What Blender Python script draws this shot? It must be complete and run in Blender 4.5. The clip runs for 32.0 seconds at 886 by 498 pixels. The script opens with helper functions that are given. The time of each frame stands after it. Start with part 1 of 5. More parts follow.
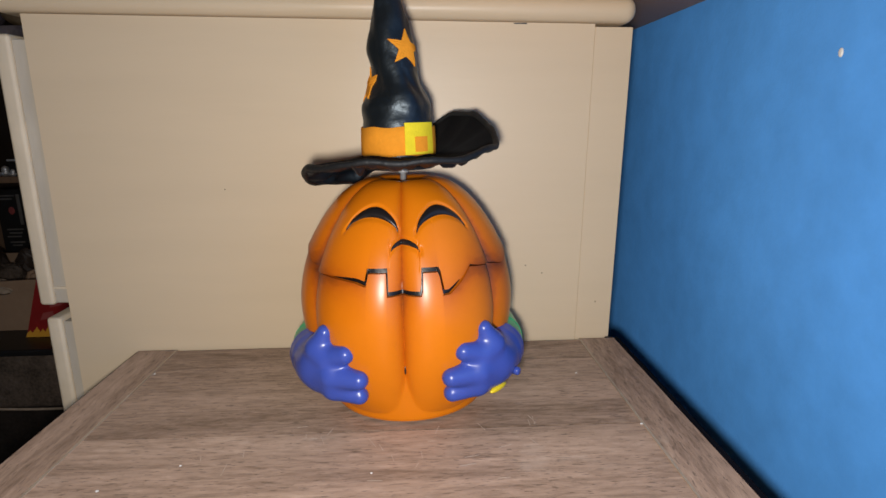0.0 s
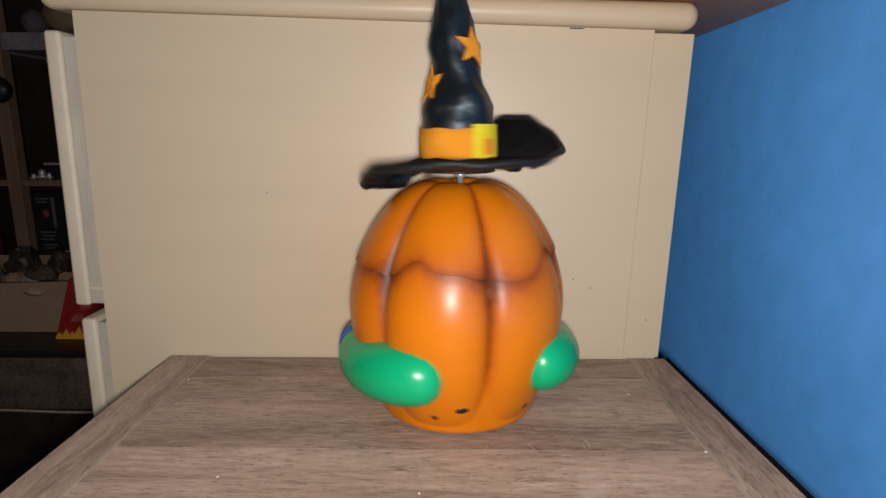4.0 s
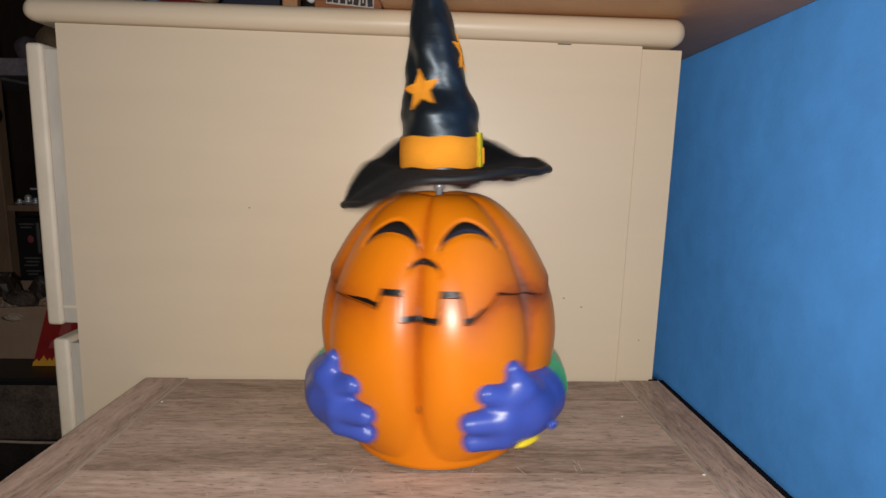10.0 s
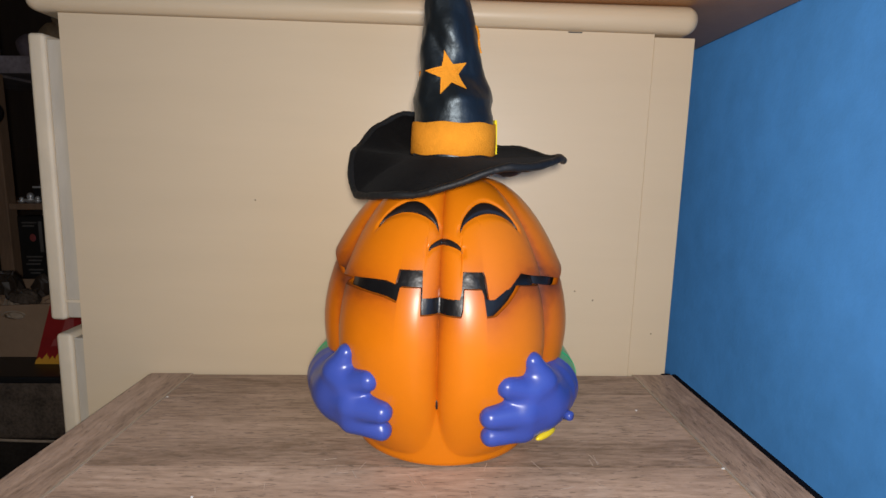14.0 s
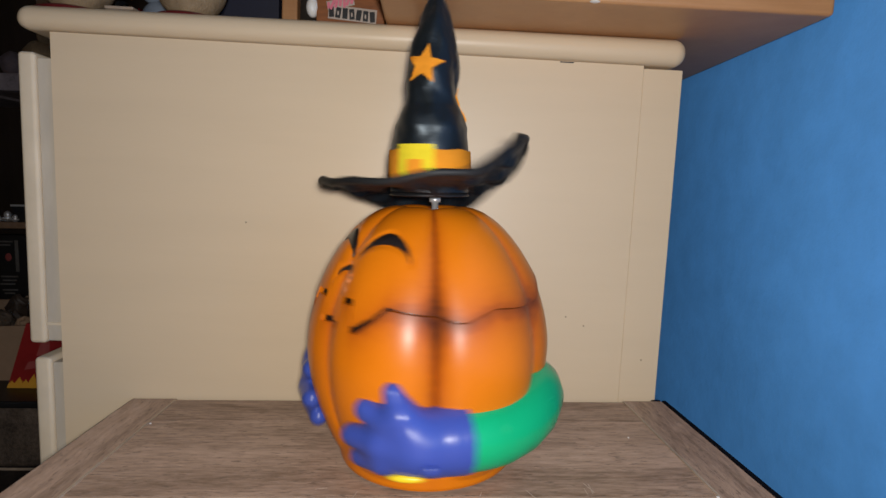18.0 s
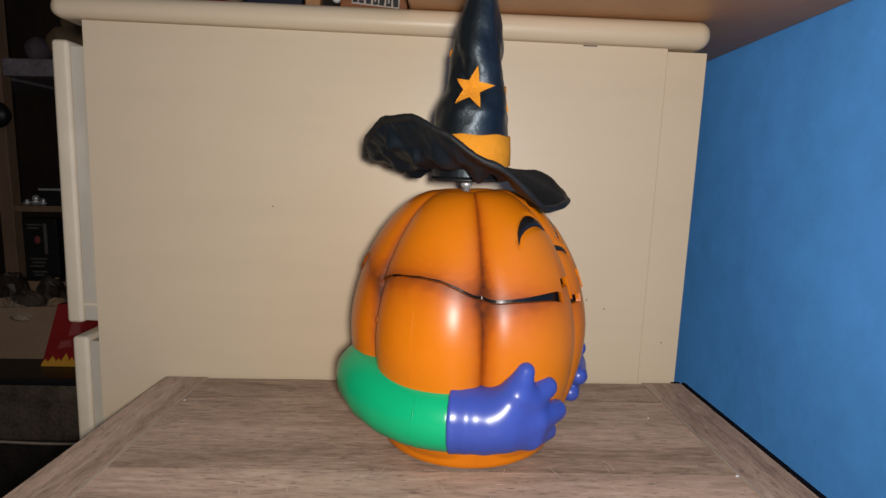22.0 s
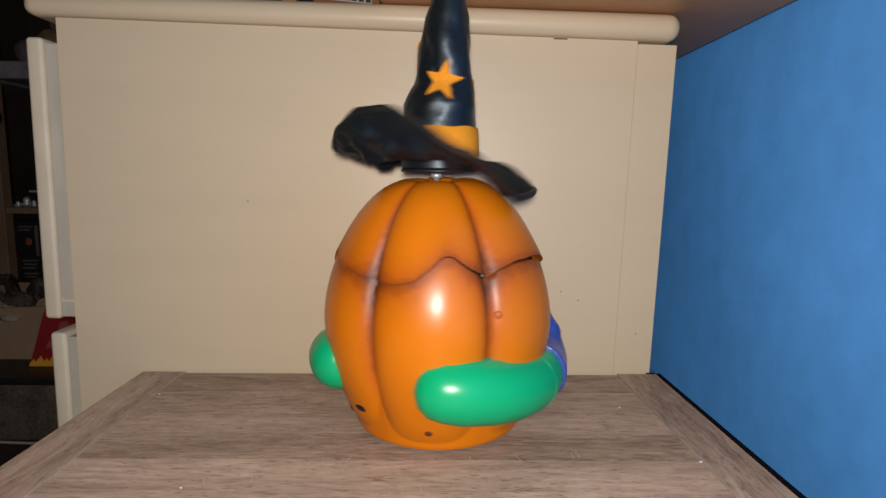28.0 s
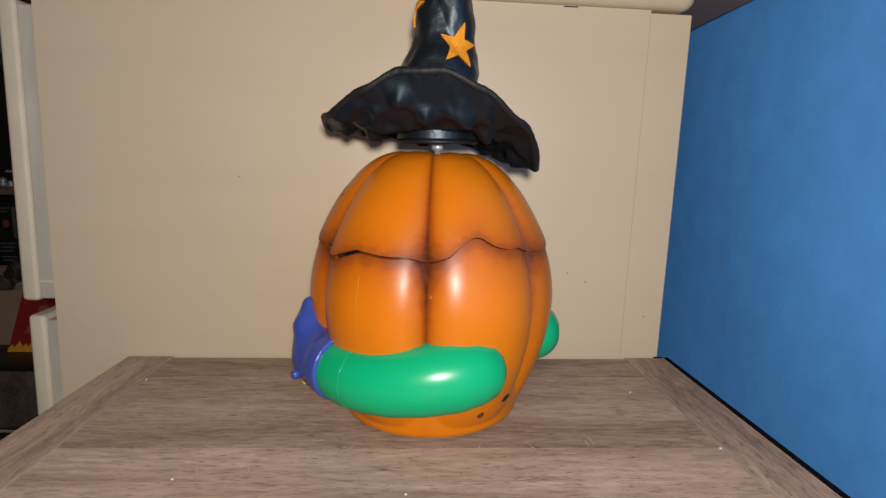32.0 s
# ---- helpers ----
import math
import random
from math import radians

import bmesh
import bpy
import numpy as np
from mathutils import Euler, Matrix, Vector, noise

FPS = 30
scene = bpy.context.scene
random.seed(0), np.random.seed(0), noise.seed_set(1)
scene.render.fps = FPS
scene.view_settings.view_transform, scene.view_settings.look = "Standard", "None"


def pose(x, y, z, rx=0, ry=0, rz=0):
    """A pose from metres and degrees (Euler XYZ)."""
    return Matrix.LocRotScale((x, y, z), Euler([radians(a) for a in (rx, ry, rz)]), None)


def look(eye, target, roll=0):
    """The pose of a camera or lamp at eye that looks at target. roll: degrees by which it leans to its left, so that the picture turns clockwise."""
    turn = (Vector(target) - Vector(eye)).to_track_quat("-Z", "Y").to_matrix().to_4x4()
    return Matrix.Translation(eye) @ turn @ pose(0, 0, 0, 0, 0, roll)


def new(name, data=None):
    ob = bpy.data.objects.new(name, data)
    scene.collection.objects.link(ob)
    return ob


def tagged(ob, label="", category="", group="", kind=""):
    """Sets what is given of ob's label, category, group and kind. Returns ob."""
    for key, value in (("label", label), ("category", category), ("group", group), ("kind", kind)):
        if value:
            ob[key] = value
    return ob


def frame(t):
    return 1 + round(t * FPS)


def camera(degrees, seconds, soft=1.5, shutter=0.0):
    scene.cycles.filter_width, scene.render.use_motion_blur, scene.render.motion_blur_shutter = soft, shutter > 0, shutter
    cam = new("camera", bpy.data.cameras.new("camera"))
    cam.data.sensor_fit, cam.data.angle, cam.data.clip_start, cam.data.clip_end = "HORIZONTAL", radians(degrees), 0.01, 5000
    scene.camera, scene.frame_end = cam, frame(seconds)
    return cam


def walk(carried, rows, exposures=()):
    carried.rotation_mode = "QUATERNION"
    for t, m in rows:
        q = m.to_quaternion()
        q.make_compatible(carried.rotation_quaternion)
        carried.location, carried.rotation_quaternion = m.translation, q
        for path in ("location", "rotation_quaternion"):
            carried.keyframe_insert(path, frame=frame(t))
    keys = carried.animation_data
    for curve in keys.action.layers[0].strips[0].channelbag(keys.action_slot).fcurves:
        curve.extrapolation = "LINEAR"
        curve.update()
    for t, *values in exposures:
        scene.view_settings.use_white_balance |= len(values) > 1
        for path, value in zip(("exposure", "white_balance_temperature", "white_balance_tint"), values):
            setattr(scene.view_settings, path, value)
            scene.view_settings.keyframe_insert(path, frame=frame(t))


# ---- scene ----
cam = camera(76.7, 32.0, 1.5, 0.4)
PATH = [
    (0, (0.062, 0.062, 0.778), (0.108, 2.006, 0.309), -1.1),
    (0.5, (0.058, 0.054, 0.774), (0.098, 2.002, 0.325), -0.5),
    (1, (0.056, 0.058, 0.773), (0.091, 2.013, 0.353), -0.4),
    (1.5, (0.048, 0.06, 0.777), (0.087, 2.017, 0.367), -0.4),
    (2, (0.041, 0.069, 0.776), (0.082, 2.024, 0.359), -0.4),
    (2.5, (0.039, 0.081, 0.77), (0.069, 2.038, 0.362), -0.3),
    (4.5, (0.037, 0.08, 0.766), (0.013, 2.038, 0.359), 0.2),
    (5, (0.046, 0.082, 0.763), (0.043, 2.049, 0.402), 0.4),
    (5.5, (0.049, 0.087, 0.756), (0.056, 2.059, 0.423), 0.5),
    (6, (0.047, 0.093, 0.753), (0.064, 2.069, 0.442), 0.6),
    (6.5, (0.051, 0.09, 0.752), (0.062, 2.068, 0.457), 0.5),
    (7, (0.051, 0.077, 0.752), (0.061, 2.058, 0.472), 0.4),
    (7.5, (0.05, 0.075, 0.756), (0.06, 2.056, 0.48), 0.3),
    (8, (0.041, 0.078, 0.755), (0.052, 2.058, 0.478), 0.4),
    (8.5, (0.036, 0.08, 0.754), (0.05, 2.061, 0.478), 0.5),
    (9, (0.041, 0.083, 0.752), (0.055, 2.064, 0.476), 0.4),
    (9.5, (0.043, 0.086, 0.75), (0.053, 2.066, 0.467), 0.4),
    (10, (0.043, 0.091, 0.75), (0.047, 2.07, 0.458), 0.4),
    (10.5, (0.041, 0.09, 0.747), (0.048, 2.069, 0.456), 0.4),
    (11, (0.047, 0.087, 0.746), (0.052, 2.066, 0.458), 0.4),
    (11.5, (0.045, 0.084, 0.746), (0.062, 2.063, 0.46), 0.3),
    (12, (0.044, 0.087, 0.743), (0.063, 2.067, 0.459), 0.3),
    (12.5, (0.042, 0.093, 0.743), (0.054, 2.072, 0.456), 0.2),
    (13, (0.035, 0.095, 0.742), (0.039, 2.073, 0.446), 0.2),
    (13.5, (0.035, 0.098, 0.742), (0.033, 2.075, 0.436), 0.2),
    (15.5, (0.041, 0.098, 0.74), (0.057, 2.087, 0.533), 0.3),
    (16, (0.032, 0.092, 0.745), (0.051, 2.081, 0.538), 0.3),
    (16.5, (0.03, 0.085, 0.749), (0.052, 2.075, 0.546), 0.4),
    (17, (0.027, 0.084, 0.748), (0.061, 2.073, 0.544), 0.7),
    (17.5, (0.025, 0.093, 0.746), (0.078, 2.081, 0.535), 0.8),
    (18, (0.027, 0.099, 0.743), (0.09, 2.087, 0.534), 1.0),
    (18.5, (0.032, 0.106, 0.738), (0.088, 2.094, 0.522), 1.2),
    (19, (0.03, 0.106, 0.739), (0.076, 2.093, 0.511), 1.4),
    (19.5, (0.024, 0.098, 0.742), (0.053, 2.084, 0.505), 1.5),
    (20, (0.024, 0.097, 0.741), (0.045, 2.082, 0.501), 1.6),
    (20.5, (0.031, 0.101, 0.74), (0.051, 2.087, 0.498), 1.4),
    (21, (0.031, 0.101, 0.741), (0.047, 2.085, 0.489), 1.1),
    (21.5, (0.025, 0.098, 0.743), (0.039, 2.081, 0.483), 0.9),
    (22, (0.02, 0.091, 0.744), (0.03, 2.072, 0.475), 0.9),
    (22.5, (0.023, 0.087, 0.743), (0.035, 2.068, 0.472), 0.8),
    (23, (0.039, 0.087, 0.74), (0.05, 2.069, 0.473), 0.7),
    (23.5, (0.04, 0.089, 0.739), (0.052, 2.071, 0.474), 0.5),
    (24, (0.035, 0.08, 0.741), (0.04, 2.062, 0.471), 0.4),
    (24.5, (0.029, 0.079, 0.745), (0.044, 2.061, 0.485), 0.5),
    (25, (0.02, 0.078, 0.748), (0.044, 2.061, 0.487), 0.7),
    (25.5, (0.019, 0.089, 0.744), (0.057, 2.071, 0.483), 0.9),
    (27.5, (0.046, 0.079, 0.739), (0.049, 2.062, 0.481), 0.4),
    (28, (0.044, 0.087, 0.737), (0.053, 2.07, 0.473), 0.4),
    (28.5, (0.041, 0.091, 0.736), (0.056, 2.073, 0.468), 0.3),
    (29, (0.036, 0.105, 0.731), (0.049, 2.087, 0.465), 0.2),
    (29.5, (0.022, 0.11, 0.732), (0.039, 2.09, 0.454), 0.2),
    (30, (0.018, 0.104, 0.733), (0.041, 2.083, 0.446), 0.2),
    (30.5, (0.027, 0.102, 0.732), (0.054, 2.08, 0.436), 0.3),
    (31, (0.029, 0.1, 0.734), (0.071, 2.077, 0.434), 0.4),
    (31.5, (0.03, 0.103, 0.729), (0.085, 2.08, 0.431), 0.5),
    (32, (0.03, 0.109, 0.727), (0.088, 2.084, 0.417), 0.8),
]
walk(cam, [(t, look(eye, target, roll)) for t, eye, target, roll in PATH], [(0, 0.03), (5, 0.02), (12.5, 0.10), (16, -0.02), (20, 0.0), (25, -0.08), (28, -0.04), (32, -0.04)])
import itertools

# ---- world and light ----
world = bpy.data.worlds.new("dim_room")
scene.world = world
world.use_nodes = True
world.node_tree.nodes["Background"].inputs[0].default_value = (0.9, 0.75, 0.6, 1)
world.node_tree.nodes["Background"].inputs[1].default_value = 0.02
scene.view_settings.exposure = 0.0
# the white lamp of the phone that films, the only strong light
flash = bpy.data.lights.new("phone_lamp", "POINT")
flash.energy = 9.3
flash.color = (1.0, 0.957, 0.918)
flash.shadow_soft_size = 0.016
lamp = new("phone_lamp", flash)
lamp.location = (0.044, 0.024, 0.757)

# ---- materials ----
def material(name, colour, rough=0.5, metal=0.0, vary=0.12, scale=40.0, bump=0.0, bump_scale=200.0, coat=0.0,
             stretch=(1, 1, 1), second=None, spec=0.5, sheen=0.0, chalk=0.0):
    m = bpy.data.materials.new(name)
    m.use_nodes = True
    nt = m.node_tree
    b = nt.nodes["Principled BSDF"]
    b.inputs["Roughness"].default_value = rough
    b.inputs["Metallic"].default_value = metal
    b.inputs["Coat Weight"].default_value = coat
    b.inputs["Coat Roughness"].default_value = 0.12
    b.inputs["Specular IOR Level"].default_value = spec
    b.inputs["Sheen Weight"].default_value = sheen
    b.inputs["Diffuse Roughness"].default_value = chalk
    co = nt.nodes.new("ShaderNodeTexCoord")
    mp = nt.nodes.new("ShaderNodeMapping")
    mp.inputs["Scale"].default_value = stretch
    nt.links.new(co.outputs["Object"], mp.inputs["Vector"])
    n1 = nt.nodes.new("ShaderNodeTexNoise")
    n1.inputs["Scale"].default_value = scale
    n1.inputs["Detail"].default_value = 6
    n1.inputs["Roughness"].default_value = 0.62
    nt.links.new(mp.outputs["Vector"], n1.inputs["Vector"])
    n2 = nt.nodes.new("ShaderNodeTexNoise")
    n2.inputs["Scale"].default_value = scale * 0.16
    n2.inputs["Detail"].default_value = 3
    nt.links.new(mp.outputs["Vector"], n2.inputs["Vector"])
    add = nt.nodes.new("ShaderNodeMath")
    add.operation = "ADD"
    nt.links.new(n1.outputs["Fac"], add.inputs[0])
    nt.links.new(n2.outputs["Fac"], add.inputs[1])
    ramp = nt.nodes.new("ShaderNodeMapRange")
    ramp.inputs["From Min"].default_value = 0.65
    ramp.inputs["From Max"].default_value = 1.35
    nt.links.new(add.outputs[0], ramp.inputs["Value"])
    mix = nt.nodes.new("ShaderNodeMix")
    mix.data_type = "RGBA"
    dark = second if second else [c * (1 - vary) for c in colour]
    light = colour if second else [min(1, c * (1 + vary)) for c in colour]
    mix.inputs[6].default_value = (*dark, 1)
    mix.inputs[7].default_value = (*light, 1)
    nt.links.new(ramp.outputs["Result"], mix.inputs[0])
    nt.links.new(mix.outputs[2], b.inputs["Base Color"])
    rr = nt.nodes.new("ShaderNodeMapRange")
    rr.inputs["To Min"].default_value = max(0.03, rough - 0.08)
    rr.inputs["To Max"].default_value = min(1, rough + 0.08)
    nt.links.new(n2.outputs["Fac"], rr.inputs["Value"])
    nt.links.new(rr.outputs["Result"], b.inputs["Roughness"])
    if bump:
        n3 = nt.nodes.new("ShaderNodeTexNoise")
        n3.inputs["Scale"].default_value = bump_scale
        n3.inputs["Detail"].default_value = 4
        nt.links.new(mp.outputs["Vector"], n3.inputs["Vector"])
        bp = nt.nodes.new("ShaderNodeBump")
        bp.inputs["Strength"].default_value = bump
        bp.inputs["Distance"].default_value = 0.001
        nt.links.new(n3.outputs["Fac"], bp.inputs["Height"])
        nt.links.new(bp.outputs["Normal"], b.inputs["Normal"])
    return m


def plank_material(name, along):
    """Grey-brown oak laminate, grain along x or y; each plank carries its own tone."""
    m = bpy.data.materials.new(name)
    m.use_nodes = True
    nt = m.node_tree
    b = nt.nodes["Principled BSDF"]

    def node(kind, **values):
        n = nt.nodes.new(kind)
        for key, value in values.items():
            n.inputs[key.replace("_", " ")].default_value = value
        return n

    def math_node(op, a, c, d=0.0):
        n = nt.nodes.new("ShaderNodeMath")
        n.operation = op
        for k, v in enumerate((a, c, d)):
            if isinstance(v, (int, float)):
                n.inputs[k].default_value = v
            else:
                nt.links.new(v, n.inputs[k])
        return n.outputs[0]

    co = nt.nodes.new("ShaderNodeTexCoord")
    info = nt.nodes.new("ShaderNodeObjectInfo")
    off = nt.nodes.new("ShaderNodeVectorMath")
    off.operation = "SCALE"
    off.inputs[0].default_value = (3.0, 5.0, 7.0)
    nt.links.new(info.outputs["Random"], off.inputs["Scale"])
    va = nt.nodes.new("ShaderNodeVectorMath")
    nt.links.new(co.outputs["Object"], va.inputs[0])
    nt.links.new(off.outputs[0], va.inputs[1])

    def grain(scale, across, detail, rough=0.6, distort=0.3):
        mp = nt.nodes.new("ShaderNodeMapping")
        mp.inputs["Scale"].default_value = (1, across, 1) if along == "x" else (across, 1, 1)
        nt.links.new(va.outputs[0], mp.inputs["Vector"])
        n = node("ShaderNodeTexNoise", Scale=scale, Detail=detail, Roughness=rough, Distortion=distort)
        nt.links.new(mp.outputs[0], n.inputs["Vector"])
        return n.outputs["Fac"]

    fine = grain(48, 6, 8, 0.68)
    broad = grain(4, 8, 4, 0.55, 1.0)
    pore = grain(120, 6, 3, 0.5)
    cloud = grain(16, 1.5, 5)
    tone = nt.nodes.new("ShaderNodeSeparateColor")
    nt.links.new(info.outputs["Color"], tone.inputs[0])
    level = math_node("MULTIPLY_ADD", fine, 0.48, math_node("MULTIPLY_ADD", broad, 0.32, math_node("MULTIPLY_ADD", tone.outputs[0], 0.42, -0.160)))
    ramp = nt.nodes.new("ShaderNodeValToRGB")
    e = ramp.color_ramp.elements
    e[0].position, e[0].color = 0.26, (0.124, 0.077, 0.049, 1)
    e[1].position, e[1].color = 0.74, (0.630, 0.470, 0.360, 1)
    mid = ramp.color_ramp.elements.new(0.5)
    mid.color = (0.378, 0.261, 0.191, 1)
    nt.links.new(level, ramp.inputs["Fac"])
    # short open pores, more of them in the pale planks
    hole = node("ShaderNodeMapRange", From_Min=0.60, From_Max=0.66, To_Max=0.6)
    nt.links.new(math_node("MULTIPLY_ADD", cloud, 0.12, math_node("MULTIPLY_ADD", pore, 1.0, -0.06)), hole.inputs["Value"])
    mix = nt.nodes.new("ShaderNodeMix")
    mix.data_type = "RGBA"
    mix.inputs[7].default_value = (0.085, 0.058, 0.042, 1)
    nt.links.new(hole.outputs[0], mix.inputs[0])
    nt.links.new(ramp.outputs[0], mix.inputs[6])
    # pale scuffs from use
    scuff = node("ShaderNodeMapRange", From_Min=0.63, From_Max=0.78, To_Max=0.42)
    nt.links.new(cloud, scuff.inputs["Value"])
    top = nt.nodes.new("ShaderNodeMix")
    top.data_type = "RGBA"
    top.inputs[7].default_value = (0.56, 0.46, 0.38, 1)
    nt.links.new(scuff.outputs[0], top.inputs[0])
    nt.links.new(mix.outputs[2], top.inputs[6])
    nt.links.new(top.outputs[2], b.inputs["Base Color"])
    rough = node("ShaderNodeMapRange", To_Min=0.40, To_Max=0.66)
    nt.links.new(cloud, rough.inputs["Value"])
    nt.links.new(rough.outputs[0], b.inputs["Roughness"])
    b.inputs["Specular IOR Level"].default_value = 0.35
    b.inputs["Diffuse Roughness"].default_value = 0.6
    bp = nt.nodes.new("ShaderNodeBump")
    bp.inputs["Strength"].default_value = 0.3
    bp.inputs["Distance"].default_value = 0.0006
    nt.links.new(math_node("MULTIPLY_ADD", pore, -0.6, fine), bp.inputs["Height"])
    nt.links.new(bp.outputs["Normal"], b.inputs["Normal"])
    return m


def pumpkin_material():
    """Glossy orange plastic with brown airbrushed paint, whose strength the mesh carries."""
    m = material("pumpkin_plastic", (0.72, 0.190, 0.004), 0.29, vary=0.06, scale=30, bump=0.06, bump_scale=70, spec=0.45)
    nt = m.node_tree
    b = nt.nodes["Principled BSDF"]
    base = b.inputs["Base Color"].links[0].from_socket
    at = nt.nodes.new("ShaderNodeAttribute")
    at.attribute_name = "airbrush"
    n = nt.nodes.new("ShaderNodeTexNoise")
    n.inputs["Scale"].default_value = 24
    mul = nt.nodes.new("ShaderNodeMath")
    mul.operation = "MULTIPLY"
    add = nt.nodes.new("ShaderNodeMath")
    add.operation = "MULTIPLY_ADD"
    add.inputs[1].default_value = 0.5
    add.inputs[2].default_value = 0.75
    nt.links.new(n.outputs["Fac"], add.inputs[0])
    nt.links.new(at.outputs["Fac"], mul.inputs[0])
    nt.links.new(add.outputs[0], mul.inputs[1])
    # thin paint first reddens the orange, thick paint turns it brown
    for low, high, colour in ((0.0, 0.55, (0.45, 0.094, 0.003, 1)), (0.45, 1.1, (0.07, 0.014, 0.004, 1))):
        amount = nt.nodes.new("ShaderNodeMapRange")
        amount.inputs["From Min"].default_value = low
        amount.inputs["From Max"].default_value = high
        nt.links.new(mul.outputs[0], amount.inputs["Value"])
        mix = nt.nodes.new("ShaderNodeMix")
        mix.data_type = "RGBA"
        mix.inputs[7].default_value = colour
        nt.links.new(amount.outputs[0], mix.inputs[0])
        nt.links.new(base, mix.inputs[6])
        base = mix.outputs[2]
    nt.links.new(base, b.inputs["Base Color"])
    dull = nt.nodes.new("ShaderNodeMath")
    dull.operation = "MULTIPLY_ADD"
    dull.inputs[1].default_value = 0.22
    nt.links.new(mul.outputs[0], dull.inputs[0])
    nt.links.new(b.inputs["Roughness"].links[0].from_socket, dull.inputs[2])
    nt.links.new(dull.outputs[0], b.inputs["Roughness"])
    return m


CREAM = material("cream_paint", (0.69, 0.545, 0.372), 0.42, vary=0.045, scale=9, bump=0.16, bump_scale=45, spec=0.38, stretch=(0.35, 1, 3))
DRAWER_SIDE = material("bare_primed_wood", (0.53, 0.465, 0.375), 0.75, vary=0.2, scale=40, stretch=(1, 1, 0.25), bump=0.2, bump_scale=200, spec=0.2)
NICK = material("dull_nick", (0.36, 0.27, 0.18), 0.7, vary=0.1)
DRAWER = material("cream_paint_worn", (0.72, 0.60, 0.44), 0.6, vary=0.10, scale=30, bump=0.1, bump_scale=150)
BLUE = material("blue_wall_paint", (0.078, 0.285, 0.665), 0.6, vary=0.13, scale=26, bump=1.0, bump_scale=85, spec=0.25, chalk=1.0)
PLANK_X = plank_material("oak_laminate_across", "x")
PLANK_Y = plank_material("oak_laminate_along", "y")
BLACK = material("black_lacquer", (0.012, 0.012, 0.013), 0.45, vary=0.2)
EDGE = material("black_edge_tape", (0.003, 0.003, 0.006), 0.8, vary=0.2, spec=0.1)
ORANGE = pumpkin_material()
LINER = material("black_liner", (0.007, 0.007, 0.008), 0.36, vary=0.5, scale=60, bump=0.55, bump_scale=42, spec=0.45)
LINER.node_tree.nodes["Bump"].inputs["Distance"].default_value = 0.003
FACE = material("black_face_paint", (0.014, 0.011, 0.011), 0.30, vary=0.5, scale=90, spec=0.6, bump=0.3, bump_scale=180)
GREEN = material("green_sleeve_plastic", (0.004, 0.43, 0.17), 0.30, vary=0.05, scale=25)
PURPLE = material("purple_glove_plastic", (0.046, 0.080, 0.37), 0.30, vary=0.06, scale=25)
YELLOW = material("yellow_plastic", (0.85, 0.62, 0.02), 0.35, vary=0.06)
SATIN = material("black_satin", (0.0040, 0.0056, 0.0072), 0.43, vary=0.35, scale=70, bump=0.35, bump_scale=260, spec=0.75, sheen=0.04)
SATIN.node_tree.nodes["Principled BSDF"].inputs["Specular Tint"].default_value = (0.76, 0.90, 1.0, 1)
LINING = material("black_satin_lining", (0.0052, 0.0082, 0.0120), 0.46, vary=0.3, scale=70, bump=0.25, bump_scale=200, spec=0.36)
LINING.node_tree.nodes["Principled BSDF"].inputs["Specular Tint"].default_value = (0.70, 0.86, 1.0, 1)
HEM = material("black_cloth_edging", (0.007, 0.0075, 0.008), 0.6, vary=0.4, scale=150, bump=0.5, bump_scale=400, spec=0.45)
VELVET = material("black_felt", (0.006, 0.0055, 0.0055), 0.95, vary=0.4, scale=200, bump=0.5, bump_scale=700, spec=0.06, sheen=0.02)
FELT_ORANGE = material("orange_felt", (0.82, 0.305, 0.025), 0.85, vary=0.1, scale=220, bump=0.5, bump_scale=900, spec=0.1)
FELT_YELLOW = material("yellow_felt", (0.78, 0.62, 0.03), 0.8, vary=0.1, scale=220, bump=0.5, bump_scale=900, spec=0.1)
CHROME = material("bright_steel", (0.75, 0.75, 0.75), 0.38, 0.6, vary=0.05)
PINE = material("pine_veneer", (0.50, 0.26, 0.115), 0.42, vary=0.2, scale=20, second=(0.37, 0.175, 0.07), stretch=(1, 1, 9), bump=0.08)
PLASTER = material("dim_plaster", (0.52, 0.45, 0.38), 0.8, vary=0.1, scale=6, bump=0.2)
CARPET = material("dark_carpet", (0.030, 0.024, 0.020), 0.95, vary=0.4, scale=160, bump=0.8, bump_scale=600, spec=0.1)
TWEED = material("speckled_dark_fabric", (0.105, 0.080, 0.062), 0.95, vary=0.6, scale=200, bump=0.8, bump_scale=500, spec=0.1)
DARKWOOD = material("dark_stained_wood", (0.038, 0.025, 0.017), 0.5, vary=0.3, scale=18, stretch=(8, 8, 1))
CARD = material("brown_cardboard", (0.33, 0.215, 0.135), 0.85, vary=0.12, scale=60)
PAPER = material("wrapping_paper", (0.40, 0.31, 0.23), 0.8, vary=0.35, scale=60, bump=0.6, bump_scale=120)
POST = material("brown_shelf_wood", (0.27, 0.165, 0.10), 0.6, vary=0.3, scale=24, stretch=(8, 8, 1))
MAUVE = material("dark_mauve_cloth", (0.14, 0.11, 0.125), 0.9, vary=0.3, scale=90, bump=0.5, bump_scale=300)
LILAC = material("dull_lilac_paint", (0.27, 0.23, 0.25), 0.8, vary=0.4, scale=120, bump=0.4, bump_scale=300)
GLAZE = material("blue_grey_glaze", (0.20, 0.24, 0.30), 0.25, vary=0.4, scale=60)
INK = material("black_printed_card", (0.012, 0.011, 0.011), 0.5, vary=0.3)
FAINT = material("faint_grey_print", (0.14, 0.13, 0.12), 0.6, vary=0.3, scale=200)
